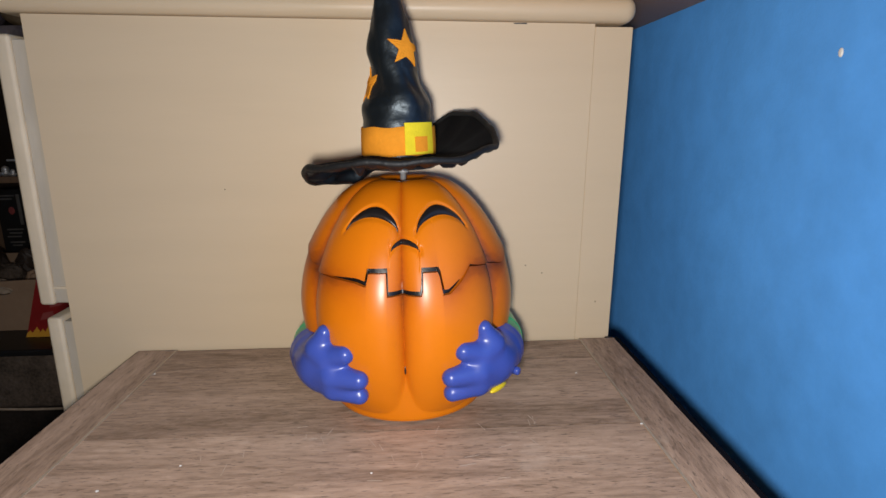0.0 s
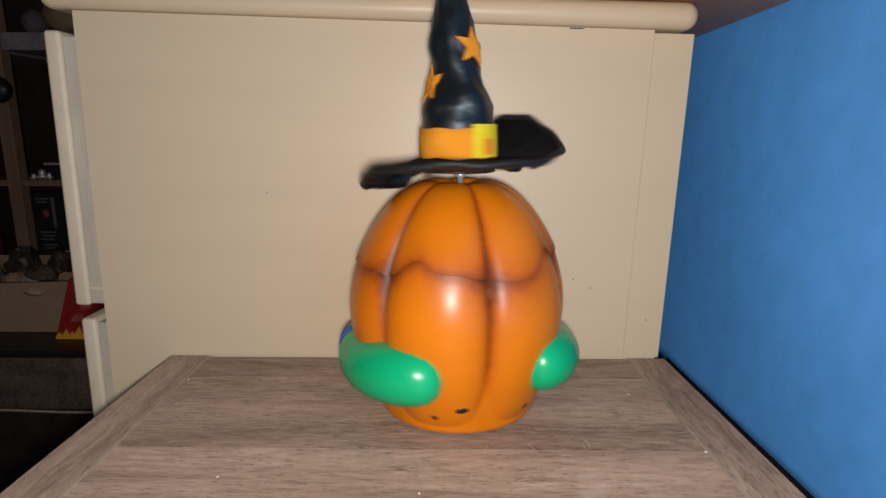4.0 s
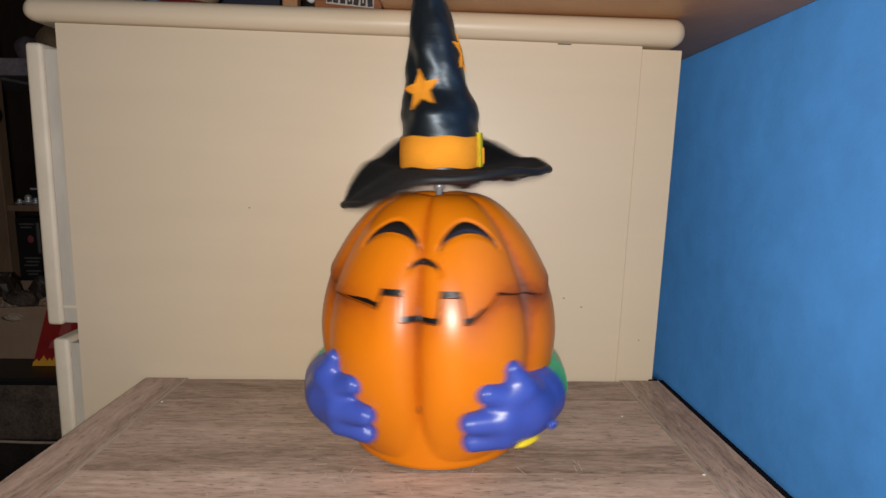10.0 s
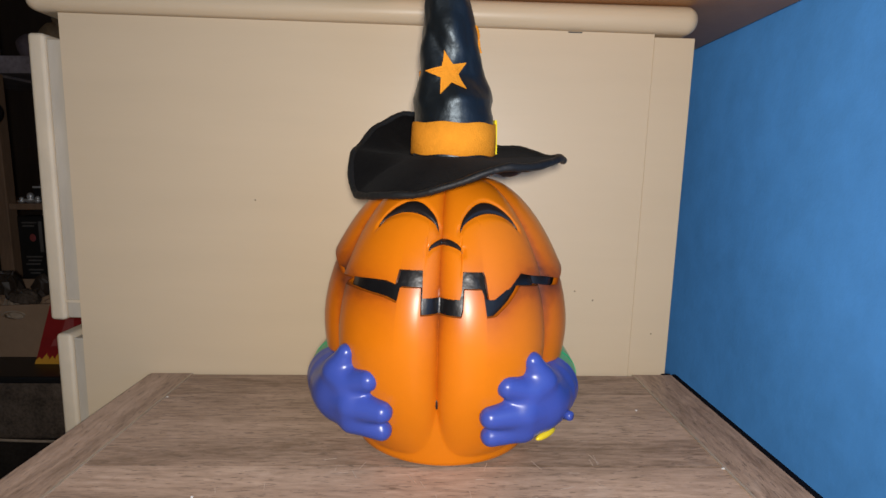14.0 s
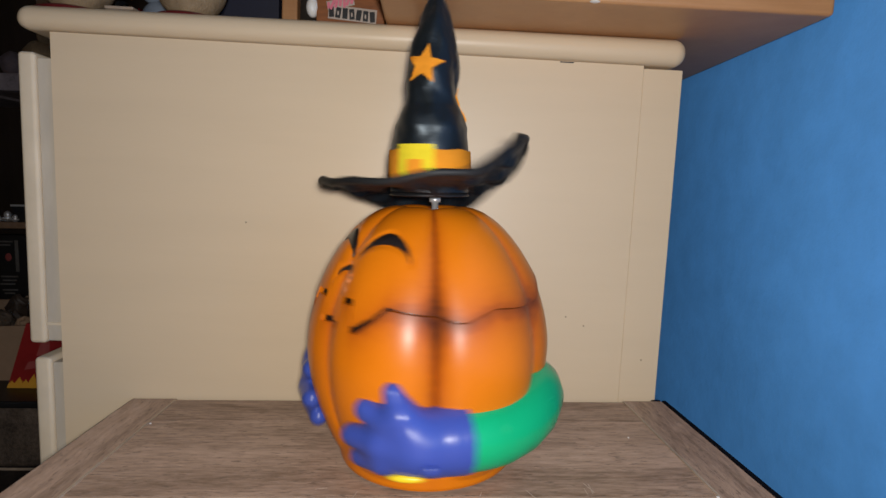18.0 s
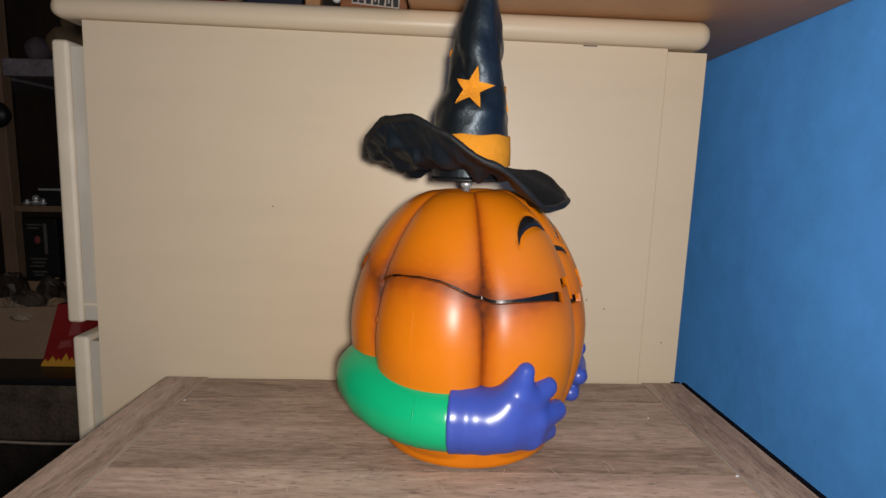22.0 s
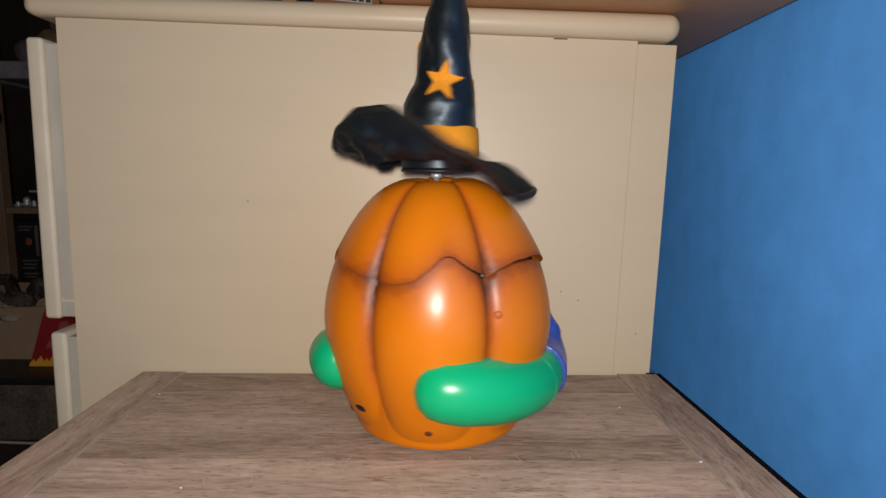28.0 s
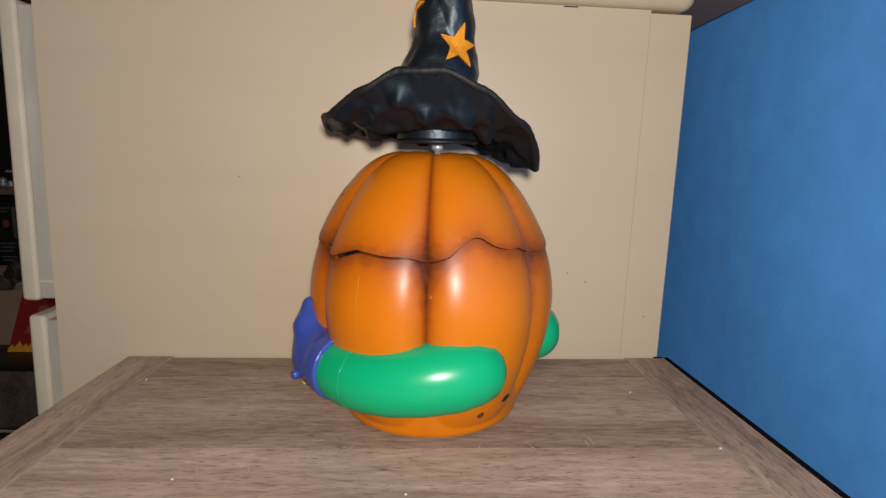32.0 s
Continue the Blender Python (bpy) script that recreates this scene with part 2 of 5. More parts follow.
ROSE = material("rose_highlight_and_print", (0.36, 0.075, 0.07), 0.5, vary=0.3, scale=50)
RED = material("red_glossy_paper", (0.30, 0.016, 0.016), 0.4, vary=0.25, scale=40, bump=0.4, bump_scale=40)
FLAME = material("yellow_printed_paper", (0.72, 0.36, 0.04), 0.4, vary=0.12)
MAROON = material("dark_red_gloss", (0.11, 0.008, 0.010), 0.4, vary=0.2)
PLUSH = material("tan_plush", (0.30, 0.215, 0.130), 0.95, vary=0.3, scale=130, bump=1.0, bump_scale=500, spec=0.1)
NAVY = material("navy_card", (0.010, 0.011, 0.026), 0.6, vary=0.2)
PRINT = material("printed_brown_card", (0.22, 0.075, 0.022), 0.4, vary=0.4, scale=35, stretch=(1, 1, 6))
WHITE = material("white_print", (0.75, 0.73, 0.70), 0.5, vary=0.05)
PALE = material("faded_white_print", (0.40, 0.33, 0.28), 0.6, vary=0.15)
PINK = material("pink_print", (0.62, 0.16, 0.22), 0.5, vary=0.08)
SKYBLUE = material("pale_blue_print", (0.25, 0.50, 0.72), 0.5, vary=0.08)
JOINT = material("worn_joint", (0.42, 0.33, 0.245), 0.6, vary=0.25, scale=60)
SCRATCH = material("scratched_laminate", (0.46, 0.37, 0.30), 0.6, vary=0.1)
GREY = material("grey_plastic", (0.16, 0.155, 0.15), 0.5, vary=0.25)

# ---- mesh helpers ----
def part(name, bm, mat, parent=None, label="", smooth=False):
    me = bpy.data.meshes.new(name)
    bm.to_mesh(me)
    bm.free()
    me.materials.append(mat)
    if smooth:
        for p in me.polygons:
            p.use_smooth = True
    ob = new(name, me)
    if parent:
        ob.parent = parent
    if label:
        ob["label"] = label
    return ob


def box(bm, x0, x1, y0, y1, z0, z1, bevel=0.0, segments=2):
    r = bmesh.ops.create_cube(bm, size=1.0)
    vs = r["verts"]
    for v in vs:
        v.co = Vector((x0 + (v.co.x + 0.5) * (x1 - x0), y0 + (v.co.y + 0.5) * (y1 - y0), z0 + (v.co.z + 0.5) * (z1 - z0)))
    if bevel:
        es = list({e for v in vs for e in v.link_edges})
        bmesh.ops.bevel(bm, geom=es, offset=bevel, segments=segments, affect="EDGES", profile=0.5)
    return bm


def boxed(name, dims, mat, parent=None, label="", bevel=0.0, segments=2):
    return part(name, box(bmesh.new(), *dims, bevel, segments), mat, parent, label)


def lathe(bm, profile, n=32, centre=(0, 0, 0), close=True):
    rings = []
    for r, z in profile:
        rings.append([bm.verts.new((centre[0] + r * math.sin(2 * math.pi * i / n), centre[1] - r * math.cos(2 * math.pi * i / n), centre[2] + z)) for i in range(n)])
    for a, b in zip(rings, rings[1:]):
        for i in range(n):
            bm.faces.new((a[i], a[(i + 1) % n], b[(i + 1) % n], b[i]))
    if close:
        bm.faces.new(rings[0][::-1])
        bm.faces.new(rings[-1])
    return bm


def ball(bm, centre, radii, seg=20, rings=12):
    r = bmesh.ops.create_uvsphere(bm, u_segments=seg, v_segments=rings, radius=1.0)
    for v in r["verts"]:
        v.co = Vector((centre[0] + v.co.x * radii[0], centre[1] + v.co.y * radii[1], centre[2] + v.co.z * radii[2]))
    return bm


def tube(bm, points, radii, n=16):
    """A closed tube with rounded ends through the points."""
    pts = [Vector(p) for p in points]
    rings = []
    for i, p in enumerate(pts):
        d = (pts[min(i + 1, len(pts) - 1)] - pts[max(i - 1, 0)]).normalized()
        up = Vector((0, 0, 1)) if abs(d.z) < 0.9 else Vector((1, 0, 0))
        a = d.cross(up).normalized()
        b = a.cross(d).normalized()
        rings.append([bm.verts.new(p + radii[i] * (math.cos(2 * math.pi * k / n) * a + math.sin(2 * math.pi * k / n) * b)) for k in range(n)])
    for r0, r1 in zip(rings, rings[1:]):
        for k in range(n):
            bm.faces.new((r0[k], r0[(k + 1) % n], r1[(k + 1) % n], r1[k]))
    bm.faces.new(rings[0][::-1])
    bm.faces.new(rings[-1])
    bmesh.ops.recalc_face_normals(bm, faces=bm.faces)
    return bm


def structure(ob, label, category):
    return tagged(ob, label, category, kind="structure")


# ---- the room ----
TOP = 0.55            # height of the table top
PANEL = 0.602         # plane of the dresser's side
WALL = 0.341          # plane of the blue wall
structure(boxed("wall_east", (WALL, WALL + 0.12, -1.6, 3.0, 0, 2.4), BLUE), "bright blue painted wall with a fine roller texture", "wall")
structure(boxed("wall_north", (-2.6, WALL, 2.88, 3.0, 0, 2.4), PLASTER), "dim plastered wall far behind the dresser", "wall")
structure(boxed("wall_west", (-2.6, -2.48, -1.48, 2.88, 0, 2.4), PLASTER), "dim plastered wall in the dark", "wall")
structure(boxed("wall_south", (-2.6, WALL, -1.6, -1.48, 0, 2.4), PLASTER), "plain plastered wall behind the viewer", "wall")
structure(boxed("floor", (-2.6, WALL, -1.48, 2.88, -0.1, 0), CARPET), "dark brown carpeted floor", "floor")
structure(boxed("ceiling", (-2.6, WALL, -1.6, 3.0, 2.4, 2.5), PLASTER), "plain pale ceiling", "ceiling")
chip = part("paint_chip", ball(bmesh.new(), (WALL - 0.0005, 0.450, 0.813), (0.0012, 0.0022, 0.0032), 8, 6), WHITE)
structure(chip, "small white chip in the blue wall paint", "wall mark")

# ---- the table ----
table = tagged(new("side_table"), "grey-brown wood-look side table with plank top and dark edges", "table")
XL, XR, YB, YF = -0.236, 0.251, 0.5975, 0.10
boxed("tabletop_core", (XL + 0.001, XR - 0.001, YF + 0.001, YB - 0.001, TOP - 0.022, TOP - 0.004), BLACK, table)
for x0, x1 in ((XL, XL + 0.0392), (XR - 0.0362, XR)):
    boxed("plank", (x0, x1, YF, YB, TOP - 0.012, TOP + 0.0006), PLANK_Y, table, bevel=0.0006, segments=1).color = (0.44, 0.5, 0.5, 1)
    inner = x1 if x0 == XL else x0
    boxed("joint_strip", (inner - 0.0008, inner + 0.0008, YF, YB - 0.001, TOP - 0.004, TOP + 0.0009), JOINT, table, "pale worn joint between planks")

def flare():
    """The top widens a little towards the front on the wall side."""
    for ob in table.children:
        for v in ob.data.vertices:
            if v.co.z > TOP - 0.03 and v.co.x > 0.15:
                v.co.x += 0.030 * (0.54 - v.co.y)


edges = [0.10, 0.178, 0.262, 0.342, 0.398, 0.4355, 0.4735, 0.511, 0.552, 0.5955]
for a, b, tone in zip(edges, edges[1:], (0.48, 0.43, 0.50, 0.46, 0.50, 0.32, 0.44, 0.48, 0.34)):
    boxed("plank", (XL + 0.0395, XR - 0.0365, a + (0.0013 if a == 0.4355 else 0), b - 0.00015, TOP - 0.012, TOP), PLANK_X, table).color = (tone, tone, tone, 1)
boxed("edge_band", (XR + 0.0002, XR + 0.0046, YF, YB + 0.001, TOP - 0.022, TOP + 0.0011), EDGE, table, "black edge band", 0.0008, 1)
boxed("edge_band", (XL - 0.0018, XL - 0.0002, YF, YB, TOP - 0.022, TOP - 0.0005), EDGE, table, "black edge band", 0.0005, 1)
boxed("edge_band", (XR - 0.009, XR - 0.0002, YB + 0.0002, YB + 0.003, TOP - 0.022, TOP + 0.001), EDGE, table, "black edge band", 0.0008, 1)
flare()
boxed("apron", (XL + 0.03, XR - 0.03, YF + 0.03, YB - 0.03, TOP - 0.06, TOP - 0.0225), DARKWOOD, table)
for x in (XL + 0.03, XR - 0.06):
    for y in (YF + 0.03, YB - 0.06):
        boxed("leg", (x, x + 0.03, y, y + 0.03, 0, TOP - 0.0225), DARKWOOD, table, bevel=0.002)

# crumbs and paint flecks on the table top
for x, y, r in ((-0.194, 0.543, 0.0011), (0.2165, 0.4335, 0.0013), (0.19, 0.52, 0.0008), (-0.11, 0.40, 0.0009), (-0.152, 0.376, 0.0013), (0.02, 0.385, 0.0008)):
    fleck = part("paint_fleck", ball(bmesh.new(), (x, y, TOP + 0.0006), (r, r * 0.7, 0.0005), 8, 5), WHITE)
    tagged(fleck, "tiny white paint fleck on the table top", "fleck", "flecks on the table")

# fine pale scratches in front of the toy
for k in range(26):
    x, y, turn, length = random.uniform(-0.10, 0.16), random.uniform(0.37, 0.447), random.uniform(60, 120) if k % 3 else random.uniform(-20, 20), random.uniform(0.004, 0.013)
    boxed("scratch", (-length / 2, length / 2, -0.00016, 0.00016, -0.0002, 0.0001), SCRATCH, table).matrix_basis = pose(x, y, TOP + 0.00005, 0, 0, turn)

# ---- the dresser, leaning a degree and a half ----
LEAN = 1.5
dresser = tagged(new("dresser"), "cream-painted wooden dresser with rounded top, seen from its side", "dresser")
dresser.matrix_basis = pose(0, PANEL, TOP, 0, LEAN, 0)
DU0, DU1, DW = -0.302, 0.2445, 0.3105
def rise(u):
    """The top was fitted a little askew: it rises towards the drawers."""
    return 0.0030 * max(0, (DU1 - u) / (DU1 - DU0)) ** 0.8


panel = box(bmesh.new(), DU0, 0.2095, 0, 0.02, -0.535, DW)
for v in panel.verts:
    if v.co.z > 0:
        v.co.z += rise(v.co.x)
    if v.co.x < 0:
        v.co.x -= 0.0014 if v.co.z > 0 else -0.0085
part("side_panel", panel, CREAM, dresser)
boxed("stile", (0.20965, DU1, -0.0003, 0.02, -0.535, DW - 0.0022), CREAM, dresser, bevel=0.0003, segments=1)
boxed("carcass", (DU0 + 0.010, DU1 - 0.001, 0.0203, 0.95, -0.535, DW - 0.002), CREAM, dresser)
bm = bmesh.new()
box(bm, DU0 - 0.0288, DU1 + 0.002, -0.007, 0.96, DW + 0.0006, DW + 0.0245)
bmesh.ops.bevel(bm, geom=[e for e in bm.edges], offset=0.0114, segments=7, affect="EDGES", profile=0.5)
for v in bm.verts:
    if v.co.z < DW + 0.012:
        v.co.z += rise(v.co.x) * min(1, (DW + 0.012 - v.co.z) / 0.0114)
part("top_board", bm, CREAM, dresser, "thick bullnosed top board", True)
boxed("toe_kick", (DU0 + 0.03, DU1, 0.01, 0.94, -0.555, -0.535), DARKWOOD, dresser)
for w0, w1, low, high in ((0.0415, 0.2962, -0.0013, -0.0040), (-0.232, 0.0262, 0.0060, 0.0022), (-0.52, -0.245, 0.0090, 0.0070)):
    def hung(bm):
        """Leans a drawer in its runners, by its shifts at the foot and the head."""
        for v in bm.verts:
            v.co.x += low + (high - low) * (v.co.z - w0) / (w1 - w0)
        return bm

    drawer = part("drawer", hung(box(bmesh.new(), DU0 - 0.0125, DU0 + 0.010, 0.005, 0.94, w0 + 0.001, w1 - 0.0035, 0.0008, 1)), DRAWER_SIDE, dresser, "drawer with a bare grey side")
    part("drawer_front", hung(box(bmesh.new(), DU0 - 0.0275, DU0 - 0.0127, 0.002, 0.945, w0 - 0.001, w1 + 0.001, 0.0036, 5)), DRAWER, drawer, "", True)
    part("drawer_bottom", hung(box(bmesh.new(), DU0 - 0.0120, DU0 + 0.009, 0.0035, 0.0048, w0 + 0.016, w0 + 0.0185)), DRAWER, drawer, "edge of the thin bottom board")
    part("knob", ball(bmesh.new(), (DU0 - 0.037, 0.47, (w0 + w1) / 2), (0.012, 0.014, 0.014)), CHROME, drawer, "round metal knob", True)
boxed("gap", (0.135, 0.147, -0.0005, 0.001, DW - 0.0006, DW + 0.0003), BLACK, dresser, "dark open joint")
# small nicks in the painted side
for u, w in ((-0.137, 0.158), (0.155, 0.083), (0.172, 0.075), (0.228, 0.045)):
    part("paint_nick", ball(bmesh.new(), (u, -0.0013 if u > 0.21 else -0.0002, w), (0.0009, 0.0004, 0.0008), 8, 5), NICK, dresser)


def on_dresser(name, label, category, u=0.0, y=0.0, turn=0.0, group=""):
    """An Empty on the dresser's top, u to the right of its middle and y behind its side."""
    e = tagged(new(name), label, category, group)
    e.matrix_basis = pose(0, PANEL, TOP, 0, LEAN, 0) @ pose(u, y, DW + 0.0247, 0, 0, turn)
    return e


# wooden cabinet that overhangs the dresser
cab = on_dresser("wall_cabinet", "orange-brown wood veneer cabinet resting on the dresser", "cabinet")
CL, CR = -0.0195, 0.320
boxed("carcass", (CL, CR, -0.080, 0.33, 0.0002, 0.62), PINE, cab, bevel=0.003, segments=3)
boxed("top_board", (CL - 0.004, CR + 0.002, -0.084, 0.335, 0.6202, 0.64), PINE, cab, bevel=0.003)
bm = bmesh.new()
ball(bm, (0.284, -0.0805, 0.016), (0.0042, 0.0016, 0.0042), 16, 8)
part("screw_head", bm, CHROME, cab, "bright screw head", True)
bm = bmesh.new()
ball(bm, (0.14, -0.079, 0.001), (0.004, 0.003, 0.0008), 12, 6)
part("chipped_edge", bm, WHITE, cab, "pale chip in the edge")

# toy package beside it
pack = on_dresser("toy_package", "brown printed toy package with pink and black logo", "package", -0.0585, 0.03)
boxed("carton", (-0.026, 0.036, 0, 0.05, 0, 0.075), PRINT, pack, bevel=0.001)
badge = boxed("logo_badge", (-0.022, 0.022, -0.0006, 0.0004, -0.0062, 0.0062), PALE, pack, bevel=0.0004)
badge.matrix_basis = pose(0.007, -0.0008, 0.0145, 0, 4, 0)
scroll = boxed("logo_scroll", (-0.0125, 0.0125, -0.0006, 0.0004, -0.0040, 0.0040), PALE, pack, bevel=0.0004)
scroll.matrix_basis = pose(-0.004, -0.0012, 0.0235, 0, -14, 0)
for k in range(7):
    h = 0.0030 + 0.0009 * ((k * 5) % 3)
    boxed("logo_stroke", (-0.0012, 0.0012, -0.0004, 0.0004, -h, h * 0.8), PINK, pack).matrix_basis = pose(-0.0145 + 0.0035 * k, -0.0022, 0.0212 + 0.0008 * k, 0, 8 + 9 * ((k * 3) % 4) - 12, 0)
    boxed("logo_stroke", (-0.0023, 0.0023, -0.0004, 0.0004, -0.0046, 0.0046), BLACK, pack, bevel=0.0003).matrix_basis = pose(-0.0120 + 0.0062 * k, -0.0020, 0.0155 - 0.0005 * k, 0, 6 * ((k * 5) % 3) - 4, 0)
    if k % 2:
        boxed("logo_gap", (-0.0007, 0.0007, -0.0003, 0.0003, -0.0022, 0.0012), PALE, pack).matrix_basis = pose(-0.0120 + 0.0062 * k, -0.0025, 0.0155 - 0.0005 * k)
boxed("logo_patch", (0.006, 0.030, -0.0014, -0.0002, 0.052, 0.066), SKYBLUE, pack, bevel=0.003)
part("wrapped_toy_foot", ball(bmesh.new(), (-0.030, 0.004, 0.020), (0.006, 0.007, 0.009)), WHITE, pack, "", True)

post = on_dresser("wooden_post", "narrow brown wooden post standing on the dresser", "post", -0.126, 0.10)
boxed("shaft", (-0.008, 0.008, 0, 0.016, 0, 0.40), PINE, post, bevel=0.002)
boxed("foot", (-0.012, 0.012, -0.004, 0.022, 0, 0.006), DARKWOOD, post, bevel=0.001)
folder = on_dresser("navy_box", "dark navy cardboard box standing on the dresser", "box", -0.172, 0.12)
boxed("carton", (-0.035, 0.030, 0, 0.10, 0, 0.26), NAVY, folder, bevel=0.001)
boxed("lid", (-0.037, 0.032, -0.002, 0.102, 0.2602, 0.28), NAVY, folder, bevel=0.001)
for u, k in ((-0.206, 1.0), (-0.311, 1.06)):
    plush = on_dresser("plush_figure", "tan plush toy sitting on a dark red round base", "plush toy", u, 0.052, group="plush toys on the dresser")
    part("base", lathe(bmesh.new(), [(0.031 * k, 0), (0.0345 * k, 0.003), (0.0335 * k, 0.006), (0.028 * k, 0.0085)], 40), MAROON, plush, "glossy dark red round base", True)
    for name, at, size in (("body", (0, 0, 0.043), (0.0335, 0.031, 0.037)), ("head", (0, -0.004, 0.098), (0.028, 0.026, 0.027)),
                           ("ear", (-0.022, 0, 0.121), (0.009, 0.006, 0.010)), ("ear", (0.022, 0, 0.121), (0.009, 0.006, 0.010))):
        bm = ball(bmesh.new(), [c * k for c in at], [c * k for c in size], 24, 16)
        for v in bm.verts:
            v.co += 0.0022 * noise.noise_vector(v.co * 70 + Vector((u * 50, 0, 0)))
        part(name, bm, PLUSH, plush, "", True)
tub = on_dresser("small_box", "small cream cardboard box on the dresser", "box", -0.264, 0.035)
boxed("carton", (-0.0125, 0.0125, 0, 0.025, 0, 0.0095), PAPER, tub, bevel=0.001)
boxed("lid", (-0.013, 0.013, -0.0005, 0.0255, 0.0097, 0.0125), PAPER, tub, bevel=0.001)
trinket = on_dresser("glass_figurine", "pale blue-grey glazed figurine on the dresser", "figurine", -0.256, 0.095)
for name, at, size in (("body", (0, 0, 0.018), (0.016, 0.014, 0.018)), ("head", (-0.004, -0.003, 0.043), (0.011, 0.011, 0.011)), ("tail", (0.015, 0.004, 0.030), (0.007, 0.006, 0.016))):
    part(name, ball(bmesh.new(), at, size, 20, 14), GLAZE, trinket, "", True)

# ---- the dark room beyond ----
bench = tagged(new("low_bench"), "black-topped low storage bench with a speckled dark fabric front", "bench")
bench.location = (-0.78, 1.162, 0)
boxed("top", (-0.42, 0.40, -0.22, 0.25, 0.3995, 0.411), BLACK, bench, bevel=0.003)
boxed("body", (-0.415, 0.395, -0.214, 0.24, 0.304, 0.3993), TWEED, bench, "speckled dark brown fabric front", 0.004)
part("piping", tube(bmesh.new(), [(x, -0.214 + 0.001 * math.sin(x * 31), 0.3015 + 0.0012 * math.sin(x * 23)) for x in np.linspace(-0.41, 0.39, 40)], [0.0022] * 40, 8), PAPER, bench, "pale piping", True)
boxed("plinth", (-0.41, 0.39, -0.200, 0.235, 0.03, 0.299), CARPET, bench, "dark fabric plinth")
for x in (-0.38, 0.34):
    boxed("foot", (x, x + 0.03, -0.18, -0.15, 0, 0.03), BLACK, bench)

carton = tagged(new("cardboard_box"), "open brown cardboard box with a handle hole, on the bench", "box")
carton.location = (-0.775, 1.035, 0.411)
# the front wall, with its oval handle hole cut through
bm = bmesh.new()
HOLE_AT, HOLE_SIZE = (0.072, 0.074), (0.019, 0.0068)
outer = [(-0.175, 0.0005), (-0.05, 0.0005), (0.072, 0.0005), (0.16, 0.0005), (0.16, 0.05), (0.160, 0.0955), (0.12, 0.0945), (0.072, 0.0925), (-0.05, 0.088), (-0.175, 0.083), (-0.175, 0.05), (-0.175, 0.02)]
spread = [math.atan2(z - HOLE_AT[1], x - HOLE_AT[0]) for x, z in outer]
inner = [(HOLE_AT[0] + HOLE_SIZE[0] * math.cos(q), HOLE_AT[1] + HOLE_SIZE[1] * math.sin(q)) for q in spread]
sheets = [[[bm.verts.new((x, y, z)) for x, z in ring] for ring in (outer, inner)] for y in (0, 0.004)]
n = len(outer)
for k in range(n):
    m = (k + 1) % n
    for rings in sheets:
        bm.faces.new((rings[0][k], rings[0][m], rings[1][m], rings[1][k]))
    for r in (0, 1):
        bm.faces.new((sheets[0][r][k], sheets[0][r][m], sheets[1][r][m], sheets[1][r][k]))
bmesh.ops.recalc_face_normals(bm, faces=bm.faces)
part("front_wall", bm, CARD, carton)
boxed("back_wall", (-0.175, 0.16, 0.236, 0.24, 0.0005, 0.09), CARD, carton)
for x in (-0.175, 0.156):
    boxed("side_wall", (x, x + 0.004, 0.0042, 0.2358, 0.0005, 0.088), CARD, carton)
boxed("base", (-0.1708, 0.1558, 0.0042, 0.2358, 0, 0.004), CARD, carton)
rim = [(HOLE_AT[0] + 1.10 * HOLE_SIZE[0] * math.cos(q), -0.0006, HOLE_AT[1] + 1.18 * HOLE_SIZE[1] * math.sin(q)) for q in np.linspace(0.15, math.pi - 0.1, 18)]
part("hole_rim", tube(bmesh.new(), rim, [0.0013] * 18, 6), PAPER, carton, "torn pale edge of the handle hole", True)

bag = tagged(new("gift_box"), "red glossy package with a yellow flame print", "package")
bag.location = (-0.648, 1.012, 0.411)
bm = bmesh.new()
box(bm, 0.0, 0.10, -0.012, 0.016, 0.0004, 0.105)
for v in bm.verts:
    if v.co.z > 0.05:
        v.co.x = v.co.x * 0.72 + 0.029
        v.co.y = v.co.y * 0.5 + 0.004
part("package_body", bm, RED, bag)
# highlights on the glossy red paper, painted as paler rose patches
for x0, x1, z0, z1 in ((0.036, 0.060, 0.052, 0.078), (0.020, 0.046, 0.030, 0.046), (0.050, 0.075, 0.024, 0.040)):
    def front(x, z):
        f = z / 0.105
        return (x + f * (0.029 - 0.28 * x), -0.0124 + f * 0.0104, z)
    bm = bmesh.new()
    ring = [bm.verts.new(front(x, z)) for x, z in ((x0, z0), (x1, z0 + 0.004), (x1 - 0.003, z1), (x0 + 0.004, z1 - 0.003))]
    far = [bm.verts.new(v.co + Vector((0, 0.0003, 0))) for v in ring]
    bm.faces.new(ring)
    bm.faces.new(far[::-1])
    for k in range(4):
        bm.faces.new((ring[k], far[k], far[(k + 1) % 4], ring[(k + 1) % 4]))
    bmesh.ops.recalc_face_normals(bm, faces=bm.faces)
    part("highlight_patch", bm, ROSE, bag, "painted rose highlight")
